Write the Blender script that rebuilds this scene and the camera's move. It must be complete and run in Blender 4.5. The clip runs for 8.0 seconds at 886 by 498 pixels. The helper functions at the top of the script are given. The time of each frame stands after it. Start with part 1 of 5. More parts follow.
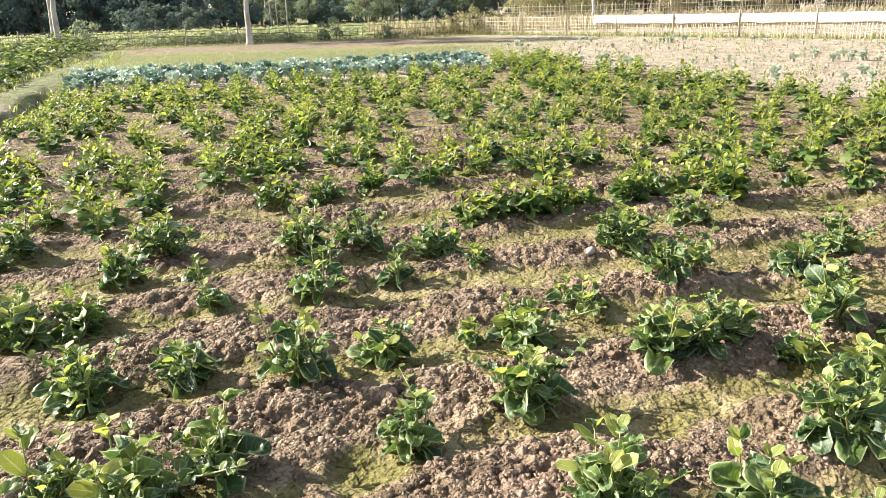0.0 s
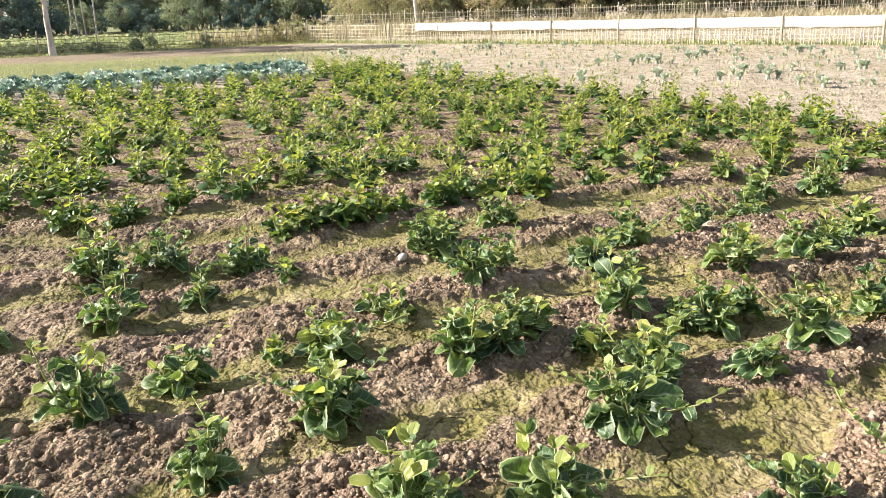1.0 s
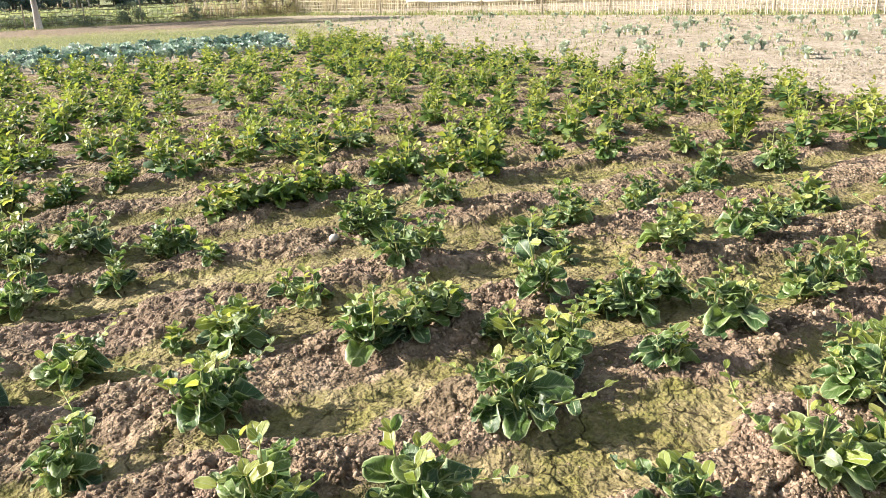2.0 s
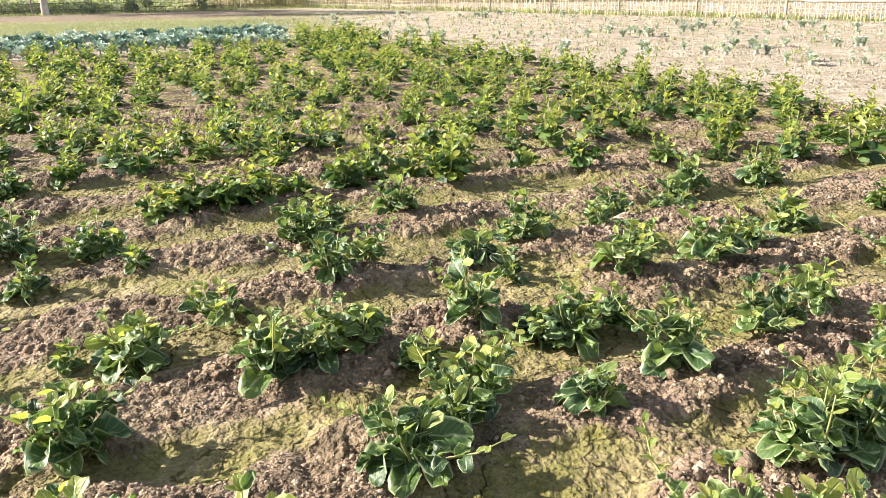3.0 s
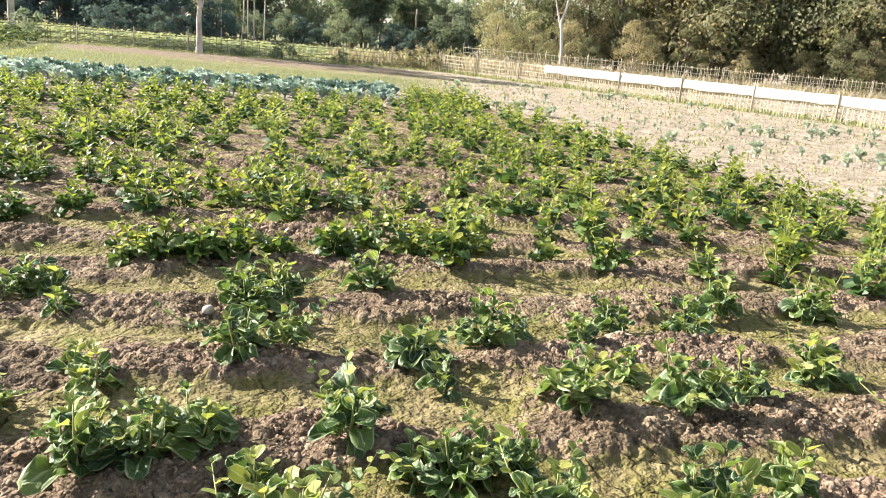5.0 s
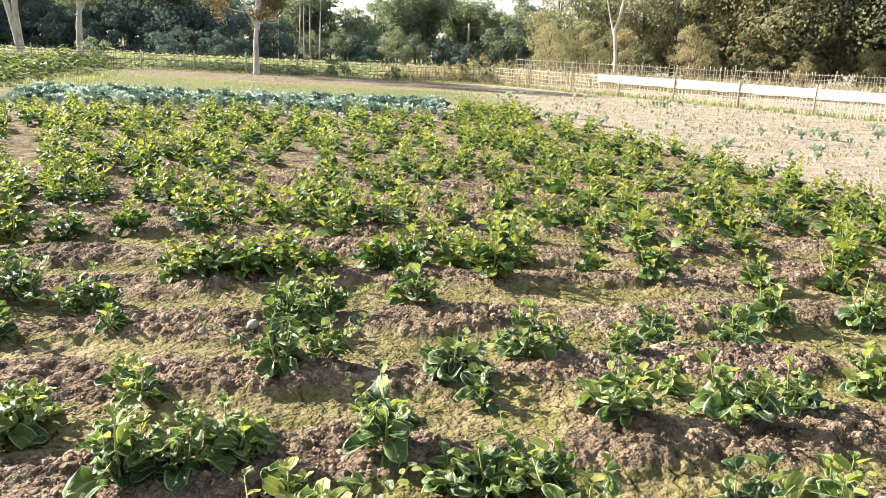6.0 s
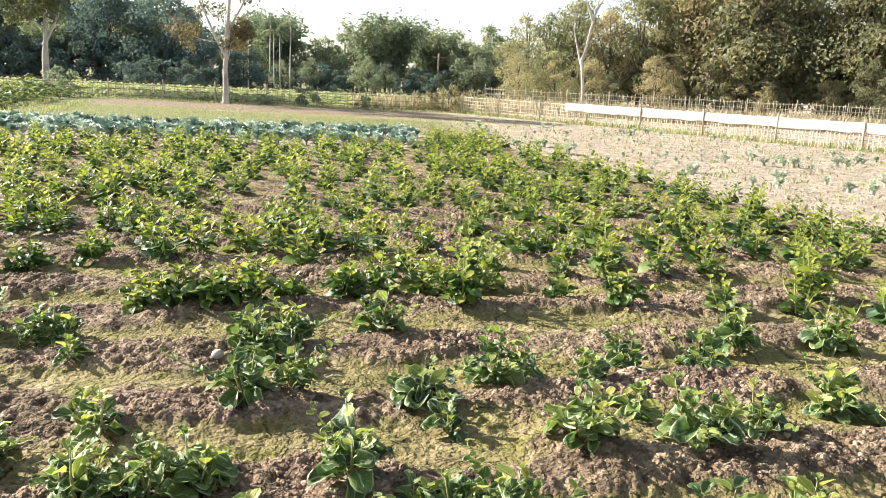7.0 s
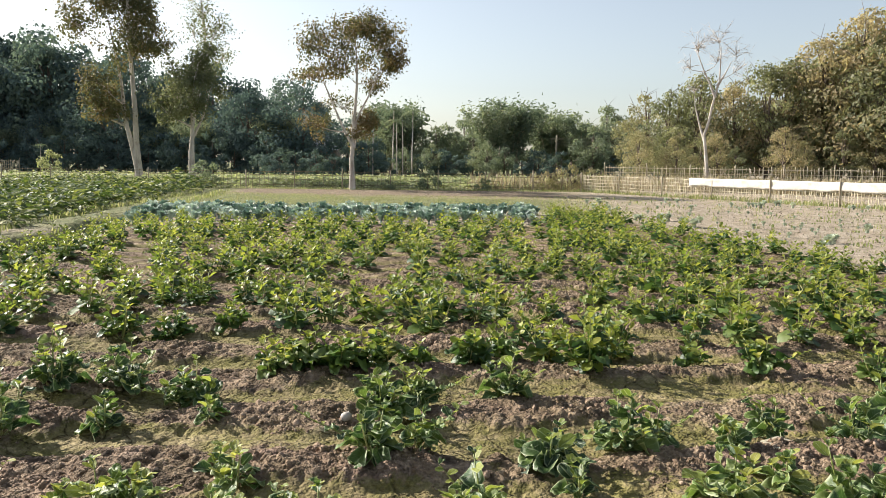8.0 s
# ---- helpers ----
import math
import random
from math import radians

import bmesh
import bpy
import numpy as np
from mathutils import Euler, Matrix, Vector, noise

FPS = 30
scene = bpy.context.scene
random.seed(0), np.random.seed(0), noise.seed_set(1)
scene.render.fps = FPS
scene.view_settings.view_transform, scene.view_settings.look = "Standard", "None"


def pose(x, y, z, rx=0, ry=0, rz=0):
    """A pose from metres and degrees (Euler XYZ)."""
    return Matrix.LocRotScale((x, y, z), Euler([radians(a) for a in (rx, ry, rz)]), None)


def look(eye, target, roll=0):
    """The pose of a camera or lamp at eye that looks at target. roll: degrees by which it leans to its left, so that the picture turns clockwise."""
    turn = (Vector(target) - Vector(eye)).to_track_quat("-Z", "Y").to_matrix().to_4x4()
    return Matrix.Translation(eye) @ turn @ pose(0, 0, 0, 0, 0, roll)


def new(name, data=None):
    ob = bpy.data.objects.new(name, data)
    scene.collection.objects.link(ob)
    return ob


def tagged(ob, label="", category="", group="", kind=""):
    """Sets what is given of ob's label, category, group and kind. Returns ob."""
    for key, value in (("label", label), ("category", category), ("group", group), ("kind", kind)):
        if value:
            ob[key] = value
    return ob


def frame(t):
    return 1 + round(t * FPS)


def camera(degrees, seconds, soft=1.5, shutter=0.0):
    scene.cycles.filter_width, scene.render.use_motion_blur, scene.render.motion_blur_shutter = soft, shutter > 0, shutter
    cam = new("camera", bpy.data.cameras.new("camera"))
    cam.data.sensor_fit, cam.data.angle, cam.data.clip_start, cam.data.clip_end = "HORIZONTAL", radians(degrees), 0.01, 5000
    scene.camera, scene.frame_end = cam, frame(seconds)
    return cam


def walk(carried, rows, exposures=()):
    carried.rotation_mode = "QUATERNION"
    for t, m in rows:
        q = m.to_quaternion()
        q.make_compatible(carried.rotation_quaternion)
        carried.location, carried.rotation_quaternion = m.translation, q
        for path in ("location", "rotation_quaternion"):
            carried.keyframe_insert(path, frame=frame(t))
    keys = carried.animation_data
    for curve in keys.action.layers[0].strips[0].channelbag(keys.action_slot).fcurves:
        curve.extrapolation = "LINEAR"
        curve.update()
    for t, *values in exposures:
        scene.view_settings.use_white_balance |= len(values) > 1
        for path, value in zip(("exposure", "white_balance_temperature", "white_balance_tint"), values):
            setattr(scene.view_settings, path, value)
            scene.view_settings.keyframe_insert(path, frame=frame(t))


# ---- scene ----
cam = camera(59.8, 8.0, soft=0.5)
PATH = [
    (0, (-1.324, 0.111, 1.47), (-1.243, 2.017, 0.87), -1.9),
    (0.5, (-1.273, 0.103, 1.463), (-0.938, 1.969, 0.828), -0.4),
    (1, (-1.141, 0.119, 1.471), (-0.655, 1.965, 0.876), -1.9),
    (1.5, (-0.916, 0.142, 1.459), (-0.473, 1.99, 0.837), 1.1),
    (2, (-0.711, 0.154, 1.452), (-0.235, 1.981, 0.792), -2.2),
    (2.2, (-0.608, 0.195, 1.434), (-0.057, 1.992, 0.75), -2.4),
    (3.3, (-0.121, 0.427, 1.431), (0.25, 2.275, 0.764), 0.9),
    (3.5, (0.01, 0.463, 1.426), (0.341, 2.317, 0.753), 1.9),
    (4, (0.256, 0.536, 1.396), (0.631, 2.407, 0.797), 0.5),
    (4.5, (0.531, 0.713, 1.397), (0.939, 2.588, 0.833), 4.8),
    (5, (0.622, 0.767, 1.428), (0.777, 2.693, 0.914), 4.9),
    (5.2, (0.646, 0.761, 1.44), (0.674, 2.701, 0.954), 3.8),
    (6.3, (0.724, 0.764, 1.427), (0.738, 2.702, 0.935), 2.5),
    (6.5, (0.73, 0.764, 1.428), (0.771, 2.705, 0.949), 2.7),
    (6.9, (0.737, 0.76, 1.411), (0.824, 2.706, 0.956), 3.0),
    (7, (0.735, 0.766, 1.424), (0.811, 2.72, 1.007), 2.8),
    (7.5, (0.742, 0.753, 1.401), (0.702, 2.726, 1.076), 3.2),
    (8, (0.714, 0.741, 1.33), (0.473, 2.715, 1.112), 0.7),
]
walk(cam, [(t, look(eye, target, roll)) for t, eye, target, roll in PATH],
     exposures=[(0, 1.70), (1, 1.58), (2, 1.6), (3.5, 1.71), (5, 1.69), (7.0, 1.67), (7.5, 1.43), (8, 1.05)])

# ---- light ----
SUN_EL, SUN_AZ = 29, -68
world = bpy.data.worlds.new("world")
scene.world = world
world.use_nodes = True
wn = world.node_tree
sky = wn.nodes.new("ShaderNodeTexSky")
sky.sky_type, sky.sun_disc = "NISHITA", False
sky.dust_density, sky.ozone_density = 1.5, 1.0
sky.sun_elevation, sky.sun_rotation = radians(SUN_EL), radians(SUN_AZ)
wn.nodes["Background"].inputs[1].default_value = 0.076
haze = wn.nodes.new("ShaderNodeHueSaturation")
haze.inputs["Saturation"].default_value, haze.inputs["Value"].default_value = 0.62, 1.1
wn.links.new(sky.outputs[0], haze.inputs["Color"])
wn.links.new(haze.outputs[0], wn.nodes["Background"].inputs[0])
sun = new("sun", bpy.data.lights.new("sun", "SUN"))
sun.data.energy, sun.data.angle, sun.data.color = 5.0, radians(0.6), (1.0, 0.925, 0.85)
sd = Vector((math.sin(radians(SUN_AZ)) * math.cos(radians(SUN_EL)), math.cos(radians(SUN_AZ)) * math.cos(radians(SUN_EL)), math.sin(radians(SUN_EL))))
sun.matrix_world = look(sd * 50, (0, 0, 0))


# ---- small tools ----
def mesh_of(name, verts, faces, material, smooth=True):
    me = bpy.data.meshes.new(name)
    me.from_pydata([tuple(v) for v in verts], [], [tuple(f) for f in faces])
    if smooth:
        me.polygons.foreach_set("use_smooth", [True] * len(me.polygons))
    me.materials.append(material)
    me.update()
    return me


def part(name, me, parent, label=""):
    ob = new(name, me)
    ob.parent = parent
    return tagged(ob, label)


def thing(name, label, category, group="", m=None, kind=""):
    ob = new(name)
    ob.empty_display_size = 0.1
    if m is not None:
        ob.matrix_basis = m
    return tagged(ob, label, category, group, kind)


class Soup:
    """Collects vertices and faces of many small pieces for one mesh."""

    def __init__(self):
        self.v, self.loops, self.sizes, self.n = [], [], [], 0

    def add(self, verts, faces):
        self.v.append(np.asarray(verts, float))
        self.loops.append(np.array([i for f in faces for i in f]) + self.n)
        self.sizes.append(np.array([len(f) for f in faces]))
        self.n += len(verts)

    def scatter(self, shape, poses):
        """Many copies of one shape, at an array of 3 x 4 poses."""
        v, f = shape
        m = np.asarray(poses)
        if not len(m):
            return
        out = np.einsum("nij,kj->nki", m[:, :, :3], v) + m[:, None, :, 3]
        flat, sizes = np.array([i for q in f for i in q]), np.array([len(q) for q in f])
        self.v.append(out.reshape(-1, 3))
        self.loops.append((np.arange(len(m))[:, None] * len(v) + flat + self.n).ravel())
        self.sizes.append(np.tile(sizes, len(m)))
        self.n += len(m) * len(v)

    def mesh(self, name, material, smooth=True):
        me = bpy.data.meshes.new(name)
        co, loops, sizes = np.concatenate(self.v), np.concatenate(self.loops), np.concatenate(self.sizes)
        me.vertices.add(len(co))
        me.vertices.foreach_set("co", co.ravel())
        me.loops.add(len(loops))
        me.loops.foreach_set("vertex_index", loops)
        me.polygons.add(len(sizes))
        me.polygons.foreach_set("loop_start", np.cumsum(sizes) - sizes)
        me.polygons.foreach_set("use_smooth", np.full(len(sizes), smooth))
        me.materials.append(material)
        me.update()
        me.validate()
        return me


def aim_many(at, way, size, roll):
    """The 3 x 4 poses of many leaves that grow from places in directions, faces as level as may be."""
    d = way / np.linalg.norm(way, axis=1, keepdims=True)
    side = np.stack([d[:, 1], -d[:, 0], np.zeros(len(d))], 1)
    side /= np.maximum(np.linalg.norm(side, axis=1, keepdims=True), 1e-3)
    up = np.cross(side, d)
    c, sn = np.cos(roll)[:, None], np.sin(roll)[:, None]
    right, top = side * c - up * sn, side * sn + up * c
    return np.concatenate([np.stack([right, d, top], 2) * np.asarray(size)[:, None, None], at[:, :, None]], 2)


def tube(soup, points, radii, sides=6):
    """A tapered tube along points."""
    pts = [Vector(p) for p in points]
    rings = []
    for i, p in enumerate(pts):
        d = (pts[min(i + 1, len(pts) - 1)] - pts[max(i - 1, 0)]).normalized()
        a = d.orthogonal().normalized()
        b = d.cross(a)
        rings += [p + (a * math.cos(k * math.tau / sides) + b * math.sin(k * math.tau / sides)) * radii[i] for k in range(sides)]
    faces = []
    for i in range(len(pts) - 1):
        for k in range(sides):
            n = (k + 1) % sides
            faces.append((i * sides + k, i * sides + n, (i + 1) * sides + n, (i + 1) * sides + k))
    faces.append(tuple(range((len(pts) - 1) * sides, len(pts) * sides)))
    soup.add([tuple(r) for r in rings], faces)


def hash2(ix, iy, seed):
    h = np.sin(ix * 127.1 + iy * 311.7 + seed * 74.7) * 43758.5453
    return h - np.floor(h)


def value_noise(x, y, seed=0):
    x, y = np.asarray(x, float), np.asarray(y, float)
    ix, iy = np.floor(x), np.floor(y)
    fx, fy = x - ix, y - iy
    fx, fy = fx * fx * (3 - 2 * fx), fy * fy * (3 - 2 * fy)
    a, b = hash2(ix, iy, seed), hash2(ix + 1, iy, seed)
    c, d = hash2(ix, iy + 1, seed), hash2(ix + 1, iy + 1, seed)
    return (a * (1 - fx) + b * fx) * (1 - fy) + (c * (1 - fx) + d * fx) * fy


def lumps(x, y, seed):
    """Rounded lumps, one a cell: 1 in the middle of a lump, 0 in the joints."""
    ix, iy = np.floor(x), np.floor(y)
    best = np.full(np.shape(x), 9.0)
    for dx in (-1, 0, 1):
        for dy in (-1, 0, 1):
            px = ix + dx + 0.15 + 0.7 * hash2(ix + dx, iy + dy, seed)
            py = iy + dy + 0.15 + 0.7 * hash2(ix + dx, iy + dy, seed + 5)
            r = 0.42 + 0.55 * hash2(ix + dx, iy + dy, seed + 9)
            best = np.minimum(best, ((x - px) ** 2 + (y - py) ** 2) / (r * r))
    return np.sqrt(np.clip(1 - best, 0, 1))


def step(a, b, x):
    t = np.clip((x - a) / (b - a), 0, 1)
    return t * t * (3 - 2 * t)


# ---- the lie of the land ----
SLOPE = 0.22          # the planted ridges climb to the right by this much
RIDGE_0, RIDGE_GAP = 2.35, 0.755


def ridge_at(x, y):
    """1 on the crest of a planting ridge, 0 in the furrow."""
    v = y - SLOPE * x + 0.16 * (value_noise(x * 0.5, y * 0.5, 3) - 0.5) + 0.10 * (value_noise(x * 1.7, y * 1.7, 4) - 0.5)
    c = np.cos((v - RIDGE_0) / RIDGE_GAP * math.tau)
    return step(-0.75, 0.8, c + 0.9 * (value_noise(x * 9, y * 9, 8) - 0.5) + 2.0 * (value_noise(x * 2.1, y * 2.1, 9) - 0.45))


def field_mask(x, y):
    """1 inside the spinach field."""
    left = -6.95 - 0.27 * (y - 11)
    right = np.minimum(6.9, 5.5 - 0.27 * (y - 10))
    far = 16.9 + 0.2 * (x + 4) + 4.3 * step(0.6, 1.3, x)
    jig = 0.5 * (value_noise(x * 1.1, y * 1.1, 12) - 0.5)
    return step(-0.2, 0.3, x - left + jig) * step(-0.4, 0.4, right - x + jig) * step(-0.3, 0.4, far - y + jig) * step(0.2, 0.9, y + jig)


def path_mask(x, y):
    """1 on the trodden bund on the field's left side."""
    d = x - (-7.75 - 0.27 * (y - 11))
    return np.exp(-(d / 0.5) ** 4) * step(30, 18, y)


def ditch_mask(x, y):
    """1 in the narrow ditch between the bund and the field."""
    d = x - (-6.95 - 0.27 * (y - 11)) + 0.25 * (value_noise(x * 0.9, y * 0.9, 46) - 0.5)
    return np.exp(-(d / 0.3) ** 4) * step(18.5, 16.5, y) * step(2, 4, y)


def ground_height(x, y):
    x, y = np.asarray(x, float), np.asarray(y, float)
    inside = field_mask(x, y)
    ridge = ridge_at(x, y)
    near = step(13, 7, y)
    wx, wy = x + 0.016 * value_noise(x * 16, y * 16, 61), y + 0.016 * value_noise(x * 16, y * 16, 62)
    tilth = step(0.15, 0.6, value_noise(x * 3.1, y * 3.1, 31))
    crumbs = (0.45 + 0.55 * tilth) * (0.028 * lumps(wx / 0.10, wy / 0.10, 21) + 0.024 * lumps(wx / 0.056, wy / 0.056, 22) + 0.012 * lumps(wx / 0.036, wy / 0.036, 30)) - 0.02 + 0.035 * (value_noise(x * 5, y * 5, 23) - 0.5)
    flat = 0.026 * (value_noise(x * 6, y * 6, 24) - 0.5) + 0.012 * lumps(wx / 0.07, wy / 0.07, 33) * step(0.3, 0.7, value_noise(x * 4, y * 4, 34)) + 0.008 * lumps(wx / 0.035, wy / 0.035, 35)
    swell = 0.05 * (value_noise(x * 1.3, y * 1.3, 28) - 0.5)
    z = inside * (0.042 * ridge - 0.02 + swell + ridge * crumbs * near + (1 - ridge) * flat * near)
    pale = 1 - inside
    z = z + pale * (0.018 * (value_noise(x * 2.2, y * 2.2, 26) - 0.5) + 0.012 * lumps(x / 0.2, y / 0.2, 27)) * step(45, 30, y)
    z = z + pale * 0.022 * np.cos((y + 0.25 * x + 0.3 * value_noise(x * 0.4, y * 0.4, 44)) / 1.15 * math.tau) * step(8, 11, y) * step(34, 26, y) * step(-0.5, 1.5, x)
    return z + 0.07 * path_mask(x, y) - 0.2 * ditch_mask(x, y)


GRID = {}


def ground_z(x, y):
    """The height of the built ground, between the corners of its mesh."""
    xs, ys, gz = GRID["xs"], GRID["ys"], GRID["gz"]
    i, j = int(np.searchsorted(xs, x)) - 1, int(np.searchsorted(ys, y)) - 1
    u, v = (x - xs[i]) / (xs[i + 1] - xs[i]), (y - ys[j]) / (ys[j + 1] - ys[j])
    return float((gz[j, i] * (1 - u) + gz[j, i + 1] * u) * (1 - v) + (gz[j + 1, i] * (1 - u) + gz[j + 1, i + 1] * u) * v)


# ---- materials ----
def material(name):
    m = bpy.data.materials.new(name)
    m.use_nodes = True
    t = m.node_tree
    return m, t, t.nodes, t.nodes["Principled BSDF"]


def link(t, a, b):
    t.links.new(a, b)


def noise_node(t, scale, detail=4.0, rough=0.6, where=None):
    n = t.nodes.new("ShaderNodeTexNoise")
    n.inputs["Scale"].default_value, n.inputs["Detail"].default_value, n.inputs["Roughness"].default_value = scale, detail, rough
    if where is not None:
        link(t, where, n.inputs["Vector"])
    return n


def ramp(t, fac, stops):
    r = t.nodes.new("ShaderNodeValToRGB")
    e = r.color_ramp.elements
    e[0].position, e[0].color = stops[0][0], (*stops[0][1], 1)
    e[1].position, e[1].color = stops[-1][0], (*stops[-1][1], 1)
    for p, c in stops[1:-1]:
        n = e.new(p)
        n.color = (*c, 1)
    link(t, fac, r.inputs[0])
    return r.outputs[0]


def mix(t, fac, a, b, mode="MIX"):
    m = t.nodes.new("ShaderNodeMix")
    m.data_type, m.blend_type = "RGBA", mode
    for value, socket in ((fac, m.inputs[0]), (a, m.inputs[6]), (b, m.inputs[7])):
        if isinstance(value, (int, float)):
            socket.default_value = value
        elif isinstance(value, tuple):
            socket.default_value = (*value, 1)
        else:
            link(t, value, socket)
    return m.outputs[2]


def bump(t, height, strength, distance, normal=None):
    b = t.nodes.new("ShaderNodeBump")
    b.inputs["Strength"].default_value, b.inputs["Distance"].default_value = strength, distance
    link(t, height, b.inputs["Height"])
    if normal is not None:
        link(t, normal, b.inputs["Normal"])
    return b.outputs[0]


def sums(t, op, a, b):
    m = t.nodes.new("ShaderNodeMath")
    m.operation = op
    for value, socket in ((a, m.inputs[0]), (b, m.inputs[1])):
        if isinstance(value, (int, float)):
            socket.default_value = value
        else:
            link(t, value, socket)
    return m.outputs[0]


def piece_random(t):
    """A number from 0 to 1 that differs from piece to piece."""
    a, b = t.nodes.new("ShaderNodeObjectInfo"), t.nodes.new("ShaderNodeNewGeometry")
    return sums(t, "FRACT", sums(t, "ADD", a.outputs["Random"], b.outputs["Random Per Island"]), 0.0)


def soil_material():
    m, t, n, p = material("field_soil")
    geo = n.new("ShaderNodeNewGeometry").outputs["Position"]
    zone = n.new("ShaderNodeAttribute")
    zone.attribute_name = "zone"
    split = n.new("ShaderNodeSeparateColor")
    link(t, zone.outputs["Color"], split.inputs[0])
    ridge, pale, green = split.outputs
    big, mid, fine = noise_node(t, 0.9, 3, 0.5, geo), noise_node(t, 7, 5, 0.65, geo), noise_node(t, 60, 4, 0.7, geo)
    loose = ramp(t, mid.outputs[0], [(0.32, (0.08, 0.058, 0.035)), (0.52, (0.30, 0.225, 0.138)), (0.72, (0.54, 0.425, 0.285))])
    ruddy = ramp(t, mid.outputs[0], [(0.32, (0.085, 0.056, 0.041)), (0.52, (0.315, 0.217, 0.157)), (0.72, (0.54, 0.40, 0.305))])
    loose = mix(t, ramp(t, noise_node(t, 1.7, 3, 0.55, geo).outputs[0], [(0.46, (0, 0, 0)), (0.68, (1, 1, 1))]), loose, ruddy)
    crust = ramp(t, mid.outputs[0], [(0.3, (0.155, 0.125, 0.058)), (0.55, (0.315, 0.257, 0.13)), (0.75, (0.49, 0.41, 0.24))])
    moss_fac = ramp(t, noise_node(t, 4.0, 6, 0.72, geo).outputs[0], [(0.40, (0, 0, 0)), (0.58, (1, 1, 1))])
    moss = ramp(t, fine.outputs[0], [(0.3, (0.10, 0.098, 0.02)), (0.55, (0.195, 0.185, 0.044)), (0.75, (0.295, 0.265, 0.08))])
    crust = mix(t, sums(t, "MULTIPLY", moss_fac, 0.8), crust, moss)
    ragged = sums(t, "ADD", ridge, sums(t, "MULTIPLY", sums(t, "SUBTRACT", noise_node(t, 11, 5, 0.75, geo).outputs[0], 0.5), 1.9))
    ragged = ramp(t, ragged, [(0.42, (0, 0, 0)), (0.72, (1, 1, 1))])
    soil = mix(t, ragged, crust, loose)
    dust = ramp(t, mid.outputs[0], [(0.3, (0.37, 0.31, 0.23)), (0.55, (0.52, 0.44, 0.34)), (0.75, (0.62, 0.54, 0.44))])
    soil = mix(t, pale, soil, dust)
    soil = mix(t, sums(t, "MULTIPLY", pale, ramp(t, noise_node(t, 2.4, 7, 0.8, geo).outputs[0], [(0.46, (0, 0, 0)), (0.62, (0.75, 0.75, 0.75))])), soil, (0.26, 0.22, 0.12))
    weeds = ramp(t, mid.outputs[0], [(0.3, (0.11, 0.14, 0.05)), (0.5, (0.20, 0.22, 0.09)), (0.72, (0.32, 0.29, 0.16))])
    soil = mix(t, green, soil, weeds)
    soil = mix(t, 0.5, soil, ramp(t, big.outputs[0], [(0.3, (0.72, 0.70, 0.68)), (0.7, (1.0, 1.0, 1.0))]), "MULTIPLY")
    soil = mix(t, 0.6, soil, ramp(t, fine.outputs[0], [(0.3, (0.66, 0.64, 0.62)), (0.65, (1.0, 1.0, 1.0))]), "MULTIPLY")
    cracks = n.new("ShaderNodeTexVoronoi")
    cracks.feature = "DISTANCE_TO_EDGE"
    cracks.inputs["Scale"].default_value = 4.5
    warp = mix(t, 0.10, geo, noise_node(t, 9, 3, 0.6, geo).outputs["Color"], "ADD")
    link(t, warp, cracks.inputs["Vector"])
    gap = ramp(t, cracks.outputs["Distance"], [(0.0, (0, 0, 0)), (0.028, (1, 1, 1))])
    few = ramp(t, noise_node(t, 1.6, 2, 0.5, geo).outputs[0], [(0.42, (1, 1, 1)), (0.5, (0, 0, 0))])
    gap = mix(t, few, gap, (1.0, 1.0, 1.0))
    gap = mix(t, sums(t, "MAXIMUM", ridge, pale), gap, (1.0, 1.0, 1.0))
    link(t, mix(t, 1.0, soil, mix(t, gap, (0.45, 0.4, 0.36), (1.0, 1.0, 1.0)), "MULTIPLY"), p.inputs["Base Color"])
    crumb = n.new("ShaderNodeTexVoronoi")
    crumb.inputs["Scale"].default_value = 26
    link(t, mix(t, 0.03, geo, noise_node(t, 40, 3, 0.6, geo).outputs["Color"], "ADD"), crumb.inputs["Vector"])
    crumb2 = n.new("ShaderNodeTexVoronoi")
    crumb2.inputs["Scale"].default_value = 60
    link(t, geo, crumb2.inputs["Vector"])
    knobs = sums(t, "MULTIPLY", sums(t, "ADD", crumb.outputs["Distance"], sums(t, "MULTIPLY", crumb2.outputs["Distance"], 0.5)), -1.0)
    knobs = sums(t, "MULTIPLY", knobs, sums(t, "MAXIMUM", sums(t, "MAXIMUM", ridge, 0.35), sums(t, "MULTIPLY", pale, 0.5)))
    nrm = bump(t, gap, 0.9, 0.02)
    nrm = bump(t, knobs, 1.0, 0.06, nrm)
    nrm = bump(t, mid.outputs[0], 0.7, 0.04, nrm)
    nrm = bump(t, fine.outputs[0], 0.8, 0.012, nrm)
    link(t, nrm, p.inputs["Normal"])
    p.inputs["Roughness"].default_value = 0.92
    p.inputs["Specular IOR Level"].default_value = 0.25
    return m


